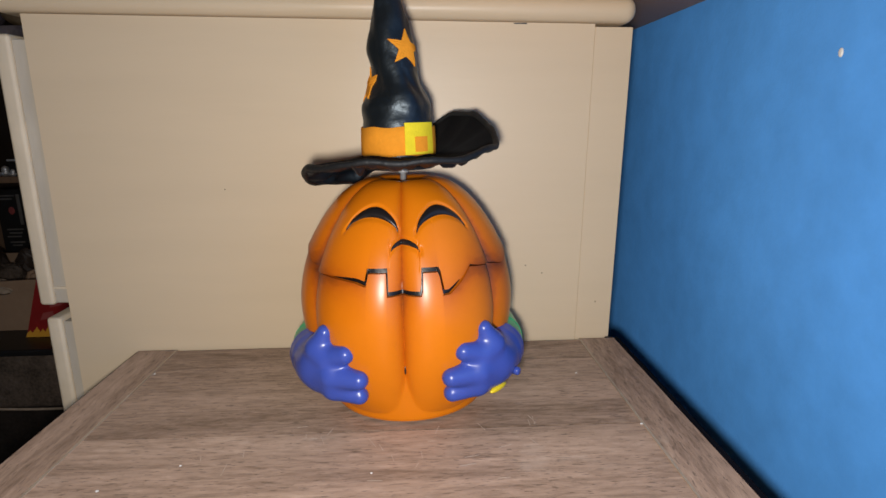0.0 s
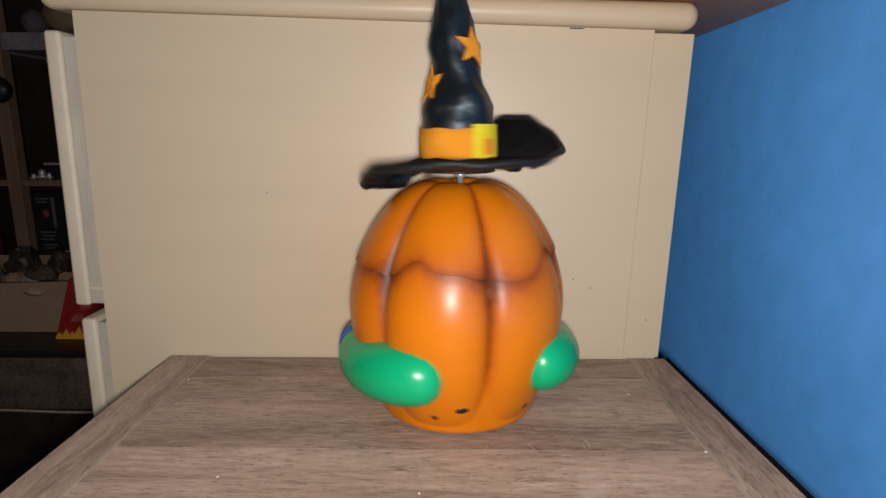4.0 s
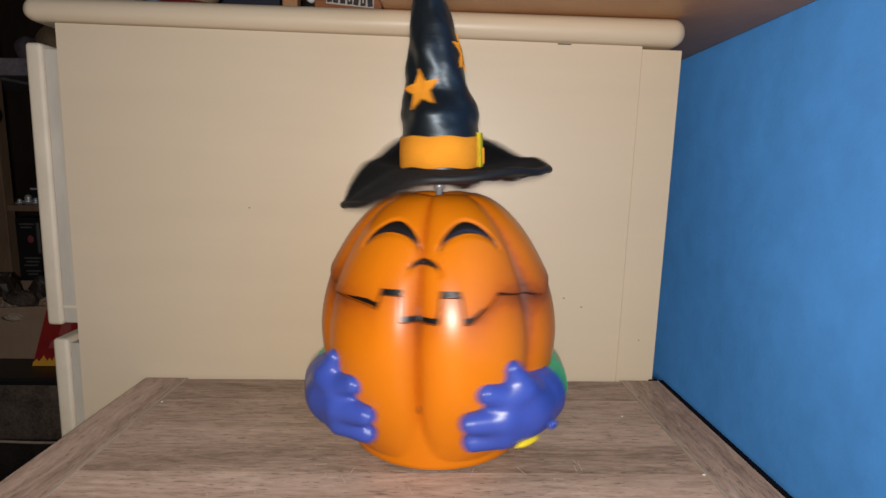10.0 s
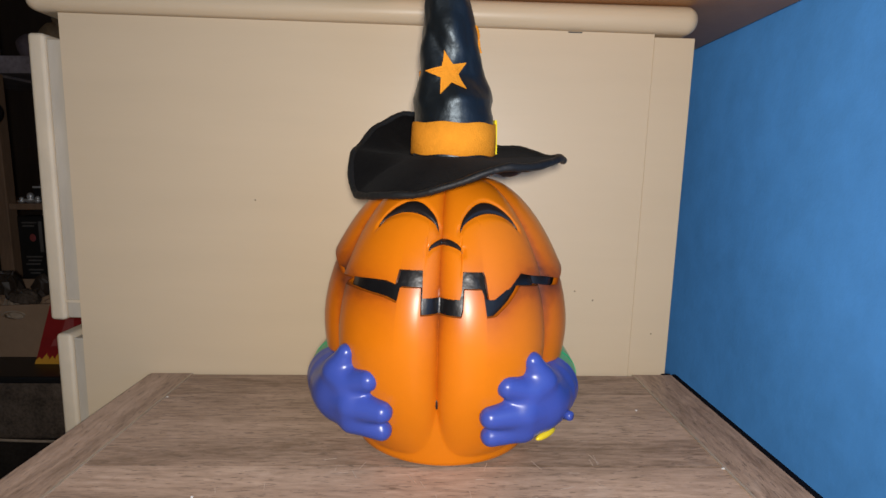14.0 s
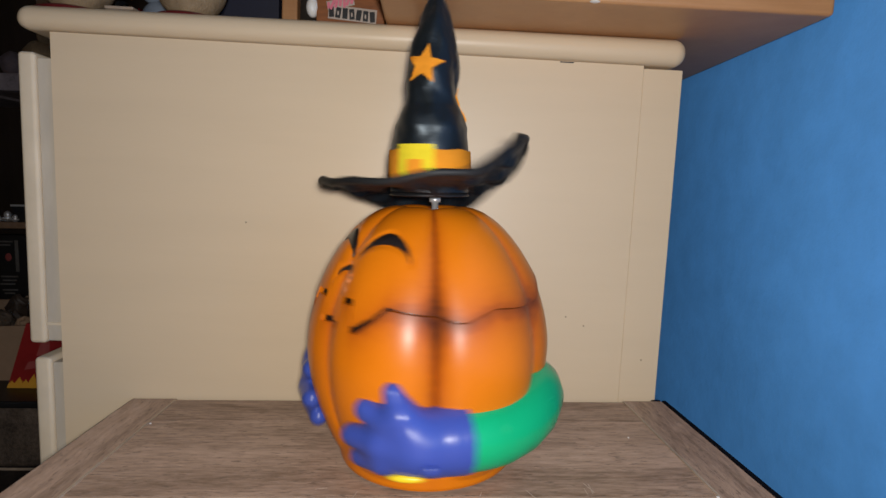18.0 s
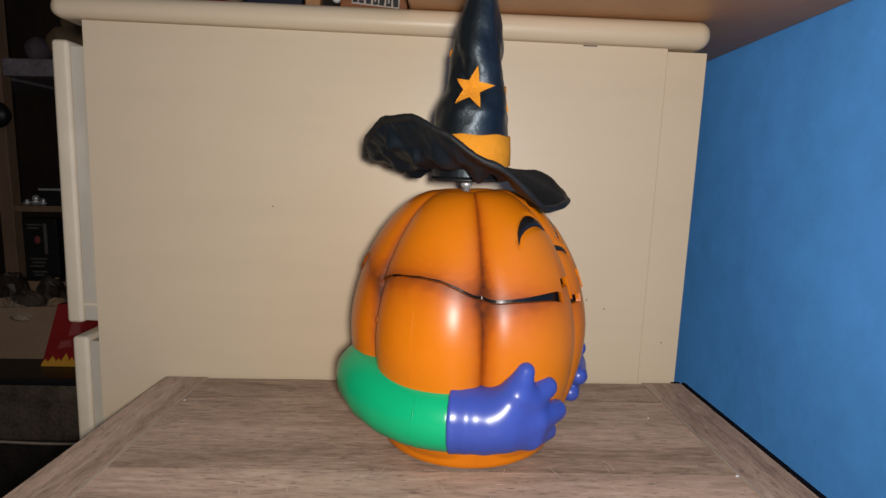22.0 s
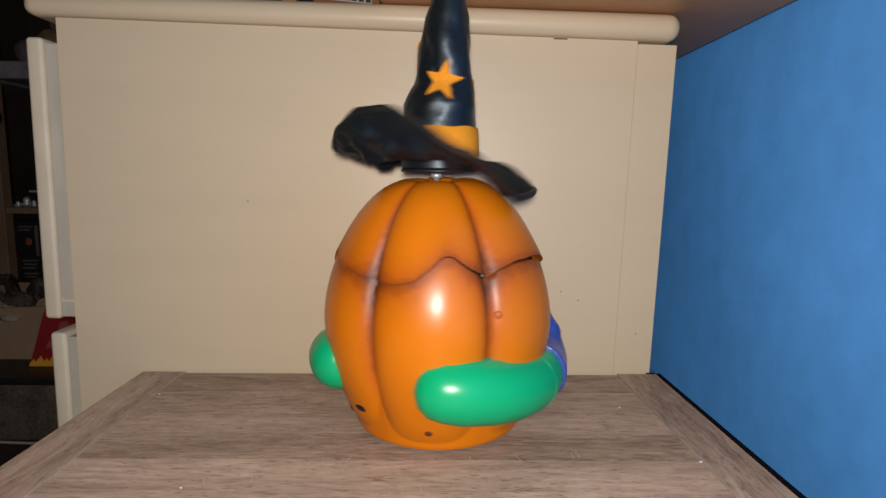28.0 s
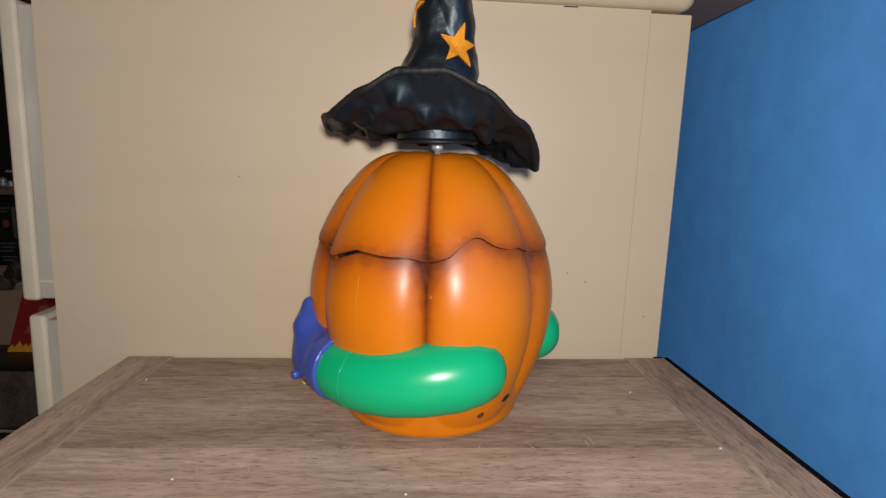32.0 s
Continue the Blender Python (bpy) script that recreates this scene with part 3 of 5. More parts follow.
for k in range(9):
    x, tall = k * 0.0108, (0.013, 0.019, 0.015, 0.024, 0.017, 0.021, 0.020, 0.019, 0.018)[k]
    bm = bmesh.new()
    outline = ((x, 0.0008), (x + 0.0107, 0.0008), (x + 0.0107, tall * 0.62), (x + 0.0068, tall * 0.80), (x + 0.0050, tall), (x + 0.0028, tall * 0.78), (x, tall * 0.55))
    near = [bm.verts.new((px + pz * 0.25, -0.0134 + pz * 0.099, pz)) for px, pz in outline]
    far = [bm.verts.new(v.co + Vector((0, 0.0006, 0))) for v in near]
    bm.faces.new(near)
    bm.faces.new(far[::-1])
    for q in range(7):
        bm.faces.new((near[q], far[q], far[(q + 1) % 7], near[(q + 1) % 7]))
    bmesh.ops.recalc_face_normals(bm, faces=bm.faces)
    part("flame", bm, FLAME, bag, "yellow flame print")

# crumpled things heaped in the open box
for k in range(13):
    x, y = -0.93 + 0.024 * k + random.uniform(-0.01, 0.01), 1.085 + 0.045 * (k % 4)
    w, h = random.uniform(0.020, 0.034), random.uniform(0.030, 0.046) + 0.006 * (k % 4)
    heap = bmesh.new()
    ball(heap, (0, 0, h), (w, w * 0.8, h), 22, 14)
    for v in heap.verts:
        v.co += 0.30 * w * noise.noise_vector(v.co * 55 + Vector((k, 0, 0))) + 0.20 * w * noise.noise_vector(v.co * 140 + Vector((0, k, 0)))
        v.co.z = max(0.0003, v.co.z)
    cloth = part("crumpled_paper", heap, (PAPER, DARKWOOD, TWEED, CARD)[(k * 3) % 4])
    cloth.location = (x, y, 0.4152)
    tagged(cloth, "crumpled scrap of brown-grey wrapping paper in the box", "paper", "scraps in the box")

shelf = tagged(new("bookcase"), "brown wooden shelving with open posts, filled with clutter", "shelving")
shelf.location = (0, 1.42, 0)
for x0, x1 in ((-1.78, -1.75), (-1.024, -0.993), (-0.44, -0.41)):
    for y in (0, 0.27):
        boxed("post", (x0, x1, y, y + 0.03, 0, 1.75), POST, shelf, bevel=0.002)
for z0, z1, m in ((0.10, 0.118, POST), (0.38, 0.398, POST), (0.637, 0.652, POST), (0.950, 0.989, LILAC), (1.32, 1.34, POST), (1.70, 1.72, POST)):
    boxed("shelf", (-1.749, -1.0245, 0.004, 0.296, z0, z1), m, shelf, bevel=0.002)
    boxed("shelf", (-0.9925, -0.4405, 0.004, 0.296, z0, z1), m, shelf, bevel=0.002)
boxed("back", (-1.78, -0.41, 0.3002, 0.308, 0, 1.75), DARKWOOD, shelf)


def on_shelf(name, label, category, x, y, z, group=""):
    e = tagged(new(name), label, category, group)
    e.location = (x, 1.42 + y, z + 0.0003)
    return e


def lump(name, mat, parent, centre, radii, rough=0.12, label="", seed=0):
    """A soft uneven ball."""
    bm = ball(bmesh.new(), centre, radii, 22, 14)
    for v in bm.verts:
        v.co += rough * min(radii) * noise.noise_vector((v.co - Vector(centre)) * 45 + Vector((seed, 3, 1)))
        v.co.z = max(0.0002, v.co.z)
    return part(name, bm, mat, parent, label, True)


plushie = on_shelf("stuffed_toy", "tan plush toy slumped on the grey shelf", "plush toy", -0.862, 0.05, 0.989)
lump("body", PLUSH, plushie, (0, 0, 0.042), (0.048, 0.04, 0.042))
lump("head", PLUSH, plushie, (0.024, -0.005, 0.088), (0.034, 0.03, 0.030), seed=4)
cushion = on_shelf("small_cushion", "dull mauve cushion on the grey shelf", "cushion", -0.945, 0.06, 0.989)
lump("cover", MAUVE, cushion, (0, 0, 0.030), (0.026, 0.03, 0.030), 0.2, seed=2)
pouch = tagged(new("fabric_pouch"), "black fabric pouch hanging on the post", "pouch")
pouch.location = (-1.01, 1.3995, 0.83)
lump("pocket", BLACK, pouch, (0, 0, 0.03), (0.045, 0.024, 0.034), 0.1, seed=5)
boxed("strap", (-0.006, 0.006, 0.0165, 0.0203, 0.045, 0.13), BLACK, pouch)
for x, y, z, s in ((-0.951, 0.02, 0.652, 1.0), (-0.928, 0.012, 0.652, 0.7), (-0.968, 0.014, 0.652, 0.6)):
    jewel = on_shelf("silver_trinket", "small shiny silver trinket on the brown shelf", "ornament", x, y, z, "trinkets on the shelf")
    part("dish", lathe(bmesh.new(), [(0.007 * s, 0), (0.014 * s, 0.006 * s), (0.016 * s, 0.010 * s)], 18), CHROME, jewel, "", True)
    part("bead", ball(bmesh.new(), (0.002 * s, -0.002 * s, 0.016 * s), (0.008 * s, 0.008 * s, 0.009 * s), 14, 10), CHROME, jewel, "", True)
tray = on_shelf("black_tray", "black tray with a bright metal rim", "tray", -0.915, 0.03, 0.652)
boxed("tray_body", (-0.02, 0.09, -0.02, 0.06, 0, 0.038), BLACK, tray, bevel=0.002)
boxed("rim", (-0.021, 0.091, -0.021, -0.0202, 0.036, 0.0405), CHROME, tray, "bright metal rim")
figure = on_shelf("red_ornament", "dark red padded ornament with pale round tufts", "ornament", -0.870, 0.10, 0.652)
lump("body", RED, figure, (0, 0, 0.14), (0.040, 0.03, 0.14), 0.3, seed=9)
for x, z in ((-0.034, 0.135), (-0.030, 0.205), (-0.028, 0.240)):
    lump("tuft", PLUSH, figure, (x, -0.024, z), (0.011, 0.010, 0.012), seed=z * 90)
case = on_shelf("black_carton", "upright black box with faint grey print", "box", -0.955, 0.02, 0.398)
boxed("carton", (-0.034, 0.048, 0, 0.04, 0, 0.222), INK, case, bevel=0.001)
for k, (x0, x1, z) in enumerate(((-0.024, 0.012, 0.205), (-0.022, 0.006, 0.197), (-0.020, 0.020, 0.122), (-0.016, 0.016, 0.113), (-0.022, 0.012, 0.104), (-0.018, 0.018, 0.090), (-0.014, 0.010, 0.082))):
    boxed("print_line", (x0, x1, -0.0007, -0.0001, z, z + 0.0034), FAINT, case, "faint line of print")
part("print_spot", ball(bmesh.new(), (0.000, -0.0003, 0.170), (0.0075, 0.0008, 0.0095), 14, 8), ROSE, case, "faint round picture")
boxed("print_stripe", (0.016, 0.024, -0.0008, -0.0001, 0.135, 0.210), FAINT, case, "faint upright stripe")
for x, z, s in ((-0.905, 0.398, 1.0), (-0.880, 0.398, 0.8)):
    bloom = on_shelf("fabric_flower", "pale tan fabric flower on a dark stem", "ornament", x, 0.0, z, "fabric flowers on the shelf")
    part("stem", tube(bmesh.new(), [(0, 0.006, 0), (0.002, 0.004, 0.03), (0, 0.002, 0.062 * s)], [0.003, 0.0025, 0.002], 8), DARKWOOD, bloom, "", True)
    for q in range(5):
        lump("petal", PAPER, bloom, (0.013 * s * math.cos(q * 1.257), 0, 0.062 * s + 0.013 * s * math.sin(q * 1.257)), (0.008 * s, 0.004, 0.008 * s), 0.2, seed=q)
    lump("centre", FLAME, bloom, (0, -0.003, 0.062 * s), (0.006 * s, 0.004, 0.006 * s), 0.1)

mats = [DARKWOOD, NAVY, CARPET, RED, CARD, BLACK, GREY]
for z in (0.398, 0.652, 0.989, 1.34):
    for start, stop in ((-1.72, -1.17), (-0.80, -0.53)):
        x = start
        while x < stop:
            wd, hg = random.uniform(0.04, 0.10), random.uniform(0.08, 0.22)
            k = random.choice((0, 0, 1, 2))
            m = random.choice(mats)
            item = on_shelf(("storage_tin", "book", "stuffed_ball")[k], ("dull storage tin on a dark shelf", "upright closed book on a dark shelf", "soft round toy on a dark shelf")[k],
                            ("tin", "book", "toy")[k], x + wd / 2, 0.11, z, "clutter on the shelving")
            if k == 0:
                part("body", lathe(bmesh.new(), [(wd * 0.42, 0), (wd * 0.45, 0.004), (wd * 0.45, hg - 0.02), (wd * 0.40, hg - 0.012)], 20), m, item, "", True)
                part("cap", lathe(bmesh.new(), [(wd * 0.3, hg - 0.0118), (wd * 0.3, hg), (wd * 0.26, hg + 0.003)], 16), GREY, item)
            elif k == 1:
                boxed("pages", (-wd * 0.2, wd * 0.2, -0.055, 0.06, 0.003, hg - 0.003), CARD, item)
                boxed("cover", (-wd * 0.25, -wd * 0.2 - 0.0002, -0.06, 0.06, 0, hg), m, item)
                boxed("cover", (wd * 0.2 + 0.0002, wd * 0.25, -0.06, 0.06, 0, hg), m, item)
            else:
                lump("body", m, item, (0, 0, hg * 0.3), (wd * 0.45, wd * 0.45, hg * 0.3))
                lump("head", m, item, (0, -0.01, hg * 0.68), (wd * 0.3, wd * 0.3, hg * 0.2))
            x += wd + random.uniform(0.004, 0.03)

# ---- the spinning pumpkin ----
AX, AY = 0.041, 0.502
pumpkin = tagged(new("pumpkin_toy"), "spinning orange plastic pumpkin toy in a black witch hat", "toy")

OFF = (0.0, -0.0037)     # the shell sits a little off the spindle
PROFILE = [(0.0620, 0.002), (0.0652, 0.007), (0.0682, 0.013), (0.0725, 0.025), (0.0785, 0.040), (0.0830, 0.056), (0.0856, 0.074), (0.0859, 0.088), (0.0834, 0.104),
           (0.0787, 0.120), (0.0720, 0.136), (0.0628, 0.152), (0.0510, 0.166), (0.0388, 0.1753), (0.0262, 0.1797), (0.0160, 0.1790), (0.0085, 0.1730), (0.0030, 0.1680)]
ss = np.linspace(0, 1, len(PROFILE))
fine = np.linspace(0, 1, 400)
pr = np.interp(fine, ss, [p[0] for p in PROFILE])
pz = np.interp(fine, ss, [p[1] for p in PROFILE])
win = np.hanning(41)
win /= win.sum()
PR = np.convolve(np.pad(pr, 20, mode="reflect", reflect_type="odd"), win, "valid")
PZ = np.convolve(np.pad(pz, 20, mode="reflect", reflect_type="odd"), win, "valid")
RISE = int(np.argmax(PZ))


def s_of(z):
    return float(np.interp(z, PZ[:RISE], fine[:RISE]))


def groove(a):
    """0 on the back of a rib, 1 in the furrow between two ribs; the ribs are round in section."""
    x = abs((a * 3 / math.pi) % 1 * 2 - 1)
    return 0.62 * x ** 2.6 + 0.38 * x ** 9


def skirt(z):
    """The plain cone at the foot, on which the ribs end."""
    return 0.0625 + 0.155 * min(z, 0.06) - 0.0012 * max(0, 1 - z / 0.004)


def skin(a, s, out=0.0):
    """A point of the ribbed pumpkin: a is the turn from its face in radians, s runs from foot to crown."""
    r, z = float(np.interp(s, fine, PR)), float(np.interp(s, fine, PZ))
    g = groove(a)
    r *= 1 - (0.128 + 0.30 * max(0, s - 0.62)) * g
    if s < 0.5:
        # each rib ends in a round toe above the foot
        f = min(1, max(0, (z - 0.0080 - 0.032 * g ** 1.4) / 0.018))
        base = skirt(z)
        r = base + max(0, r - base) * math.sqrt(1 - (1 - f) ** 2)
    r += out
    if s > 0.80:
        z -= 0.0095 * g * (s - 0.80) / 0.20
    return Vector((r * math.sin(a) + OFF[0], -r * math.cos(a) + OFF[1], z))


MOUTH = [(-46, 0.1238), (-41, 0.1236), (-30, 0.1230), (-24, 0.1222), (-18.6, 0.1200), (-17.9, 0.1200), (-17.4, 0.1287), (-8.2, 0.1287), (-7.8, 0.1130), (10.4, 0.1130),
         (10.8, 0.1287), (19.4, 0.1287), (19.9, 0.1130), (24, 0.1135), (31, 0.1205), (38, 0.1290), (46, 0.1275)]


def seam(deg, upper=False):
    """Height of the wavy cut between lid and body; the lid stays a little clear of the mouth."""
    deg = (deg + 180) % 360 - 180
    if upper:
        edge = max(seam(deg - 0.75), seam(deg), seam(deg + 0.75)) if abs(deg) < 30 else seam(deg)
        return edge + 0.0003 + 0.0027 * min(1, max(0, (44 - abs(deg)) / 22))
    if abs(deg) <= 45:
        return float(np.interp(deg, [m[0] for m in MOUTH], [m[1] for m in MOUTH])) - 0.007
    return float(np.interp(deg % 360, WAVE_AT, WAVE))


# the cut runs in waves round the back, with a sharp crest on either side of the hinge
CUT = [(45, 0.1207), (60, 0.1175), (72, 0.1145), (80, 0.1185), (88, 0.1220), (98, 0.1205), (104, 0.1200), (112, 0.1205), (120, 0.1165), (130, 0.1210),
       (136, 0.1280), (141, 0.1322), (145, 0.1320), (151, 0.1268), (158, 0.1243), (165, 0.1246), (172, 0.1214), (180, 0.1185), (195, 0.1185), (204, 0.1210), (212, 0.1290), (217, 0.1355),
       (222, 0.1355), (230, 0.1275), (240, 0.1205), (248, 0.1262), (256, 0.1290), (270, 0.1295), (280, 0.1280), (288, 0.1240), (296, 0.1185), (304, 0.1158), (315, 0.1166)]
WAVE_AT = np.linspace(45, 315, 541)
WAVE = np.interp(WAVE_AT, [c[0] for c in CUT], [c[1] for c in CUT])
soft_win = np.hanning(13)
WAVE = np.convolve(np.pad(WAVE, 6, mode="edge"), soft_win / soft_win.sum(), "valid")


def arch(d0, d1, z0, zt, z1, n=25):
    return [(d0 + (d1 - d0) * i / (n - 1), z0 + (z1 - z0) * i / (n - 1) + (zt - (z0 + z1) / 2) * math.sin(math.pi * i / (n - 1)) ** 0.55) for i in range(n)]


def arc_width(t, widths):
    return widths[0] + (widths[1] - widths[0]) * max(0.0, math.sin(math.pi * t)) ** 0.6


# the closed eyes and the nose are sunk into the lid
FEATURES = [("eye", arch(-38, -2.0, 0.1480, 0.1602, 0.1470), (0.0012, 0.0060)), ("eye", arch(10, 46, 0.1470, 0.1604, 0.1480), (0.0012, 0.0060)),
            ("nose", arch(-6.0, 10.5, 0.1355, 0.1404, 0.1353), (0.0012, 0.0030))]


def ease(f):
    f = min(1.0, max(0.0, f))
    return f * f * (3 - 2 * f)


def sunk(deg, z):
    """Depth of the moulded hollow round an eye or the nose."""
    deg = (deg + 180) % 360 - 180
    depth = 0.0
    for _, path, widths in FEATURES:
        d0, d1 = path[0][0], path[-1][0]
        zc = float(np.interp(deg, [p[0] for p in path], [p[1] for p in path]))
        half = arc_width(min(1, max(0, (deg - d0) / (d1 - d0))), widths) / 2
        ends = ease((deg - d0 + 2.4) / 2.2) * ease((d1 + 2.4 - deg) / 2.2)
        depth = max(depth, 0.0016 * ends * ease((half + 0.0030 - abs(z - zc)) / 0.0024))
    return depth


def shell(name, lower, rows, parent):
    angles = [i * 0.75 - 180 for i in range(480)]
    bm = bmesh.new()
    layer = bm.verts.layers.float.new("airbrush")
    grid = []
    for d in angles:
        a = radians(d)
        s0 = s_of(seam(d) - 0.0003 if lower else seam(d, True))
        col = []
        for k in range(rows + 1):
            f = k / rows
            s = (0.52 * (1 - f) if lower else 0.52 + 0.48 * f) + (s0 - 0.52) * (1 - f) ** 4
            if lower:
                p = skin(a, s)
            else:
                lip = (0.0003 + 0.0014 * min(1, max(0, (abs((d + 180) % 360 - 180) - 35) / 25))) * math.exp(-(s - s0) / 0.06)
                p = skin(a, s, lip - (sunk(d, float(np.interp(s, fine, PZ))) if s < 0.85 else 0))
            v = bm.verts.new(p)
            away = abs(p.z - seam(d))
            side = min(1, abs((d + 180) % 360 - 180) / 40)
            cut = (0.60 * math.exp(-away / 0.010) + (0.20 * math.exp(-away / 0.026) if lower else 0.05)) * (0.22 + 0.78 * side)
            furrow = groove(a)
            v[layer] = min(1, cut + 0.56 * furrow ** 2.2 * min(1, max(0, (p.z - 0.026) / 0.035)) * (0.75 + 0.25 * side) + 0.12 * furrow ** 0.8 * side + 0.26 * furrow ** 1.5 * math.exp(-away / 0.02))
            col.append(v)
        # the rim, three millimetres thick
        p = skin(a, s0, -0.0032)
        q = skin(a, s0 - 0.02 if lower else s0 + 0.02, -0.0036)
        inner = [bm.verts.new(p), bm.verts.new(q)]
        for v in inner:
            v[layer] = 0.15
        grid.append((col, inner))
    n = len(angles)
    for i in range(n):
        (a0, i0), (a1, i1) = grid[i], grid[(i + 1) % n]
        for k in range(rows):
            bm.faces.new((a0[k], a1[k], a1[k + 1], a0[k + 1]))
        bm.faces.new((a0[0], i0[0], i1[0], a1[0]))
        bm.faces.new((i0[0], i0[1], i1[1], i1[0]))
    end = [g[0][-1] for g in grid]
    bm.faces.new(end)
    bmesh.ops.recalc_face_normals(bm, faces=bm.faces)
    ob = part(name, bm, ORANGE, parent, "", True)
    me = ob.data
    me.set_sharp_from_angle(angle=radians(62))
    return ob


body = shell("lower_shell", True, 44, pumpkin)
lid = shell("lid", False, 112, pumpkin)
lid["label"] = "hinged upper half with a smiling face"
bm = bmesh.new()
rings = [[bm.verts.new(skin(radians(i * 1.5), s_of(z), -0.0046)) for i in range(240)] for z in (0.096, 0.104, 0.112, 0.120, 0.128, 0.136, 0.144)]
for a, b in zip(rings, rings[1:]):
    for i in range(240):
        bm.faces.new((a[i], a[(i + 1) % 240], b[(i + 1) % 240], b[i]))
part("mouth_liner", bm, LINER, pumpkin, "black inner drum", True)
part("foot_ring", lathe(bmesh.new(), [(0.052, 0.0012), (0.055, 0.0012), (0.055, 0.0052), (0.052, 0.0052)], 48), BLACK, pumpkin)
for k in range(4):
    a = radians(45 + 90 * k)
    part("foot", lathe(bmesh.new(), [(0.008, 0.0006), (0.009, 0.002), (0.009, 0.0045)], 16, (0.046 * math.sin(a), -0.046 * math.cos(a), 0)), BLACK, pumpkin, "", True)
part("spindle", lathe(bmesh.new(), [(0.0024, 0.150), (0.0024, 0.1825), (0.0040, 0.1826), (0.0040, 0.1862)], 20), CHROME, pumpkin, "bright steel rod", True)


def painted_arc(name, path, widths, parent, mat, n=40, out=-0.0005):
    """A crescent that lies in its hollow in the lid, tapered to its ends; path is in degrees and metres of height."""
    bm = bmesh.new()
    ts = np.linspace(0, 1, len(path))
    rows = []
    for i in range(n + 1):
        t = i / n
        d = float(np.interp(t, ts, [p[0] for p in path]))
        z = float(np.interp(t, ts, [p[1] for p in path]))
        w = arc_width(t, widths) + 0.0006
        rows.append([bm.verts.new(skin(radians(d), s_of(z + k * w / 2), o)) for k, o in ((-1, out), (0, out), (1, out), (1, out - 0.0016), (-1, out - 0.0016))])
    for a, b in zip(rows, rows[1:]):
        for k in range(5):
            j = (k + 1) % 5
            bm.faces.new((a[k], b[k], b[j], a[j]))
    bm.faces.new(rows[0][::-1])
    bm.faces.new(rows[-1])
    bmesh.ops.recalc_face_normals(bm, faces=bm.faces)
    return part(name, bm, mat, parent, "", True)


for name, path, widths in FEATURES:
    painted_arc(name, path, widths, lid, FACE)


def dot(name, deg, z, r, mat, parent=pumpkin, squash=1.0):
    a, sp = radians(deg), s_of(z)
    p = skin(a, sp)
    across = (skin(a + 0.02, sp) - skin(a - 0.02, sp)).normalized()
    inward = -across.cross(skin(a, sp + 0.01) - skin(a, sp - 0.01)).normalized()
    bm = bmesh.new()
    ball(bm, (0, 0, 0), (r, 0.0009, r * squash), 14, 8)
    ob = part(name, bm, mat, parent, "", True)
    ob.matrix_basis = Matrix.Translation(p) @ Matrix((across, inward, across.cross(inward))).transposed().to_4x4()
    return ob


# nothing is cut here: dark discs carry the shade of the recesses as colour
DIMPLE = material("dimple_shade", (0.42, 0.092, 0.005), 0.5, vary=0.2)
HOLE = material("screw_hole_shade", (0.13, 0.030, 0.006), 0.5, vary=0.2)
for d in (91, -91, 0):
    zs = [0.062 + 0.003 * n for n in range(17)] if d else [0.066 + 0.003 * n for n in range(13)]
    part("mould_line", tube(bmesh.new(), [tuple(skin(radians(d), s_of(z), -0.00016)) for z in zs], [0.00024] * len(zs), 6), ORANGE, pumpkin, "", True)
dot("screw_hole_shade", 0, 0.0475, 0.0036, FACE)
for d, z, r in ((122, 0.098, 0.0014), (-116, 0.098, 0.0027), (150, 0.017, 0.0026), (-150, 0.017, 0.0026)):
    dot("screw_hole_shade", d, z, r, DIMPLE if z > 0.05 else HOLE)
dot("switch_slot", 166, 0.0245, 0.0050, FACE, squash=0.55)

# arms that hug the belly: green sleeve and purple glove
def wrap(deg, z, r):
    a = radians(deg)
    return (r * math.sin(a) + OFF[0], -r * math.cos(a) + OFF[1], z)


def union(a, b, k):
    """Two distance fields flowing into each other over the width k."""
    h = np.clip(0.5 + 0.5 * (b - a) / k, 0, 1)
    return b + (a - b) * h - k * h * (1 - h)


def limb(grid, points, radii):
    """Distance from a chain of round cones."""
    best = None
    for a, b, ra, rb in zip(points, points[1:], radii, radii[1:]):
        a, b = np.array(a), np.array(b)
        t = np.clip(((grid - a) @ (b - a)) / ((b - a) @ (b - a)), 0, 1)
        d = np.linalg.norm(grid - (a + t[..., None] * (b - a)), axis=-1) - (ra + (rb - ra) * t)
        best = d if best is None else union(best, d, 0.002)
    return best


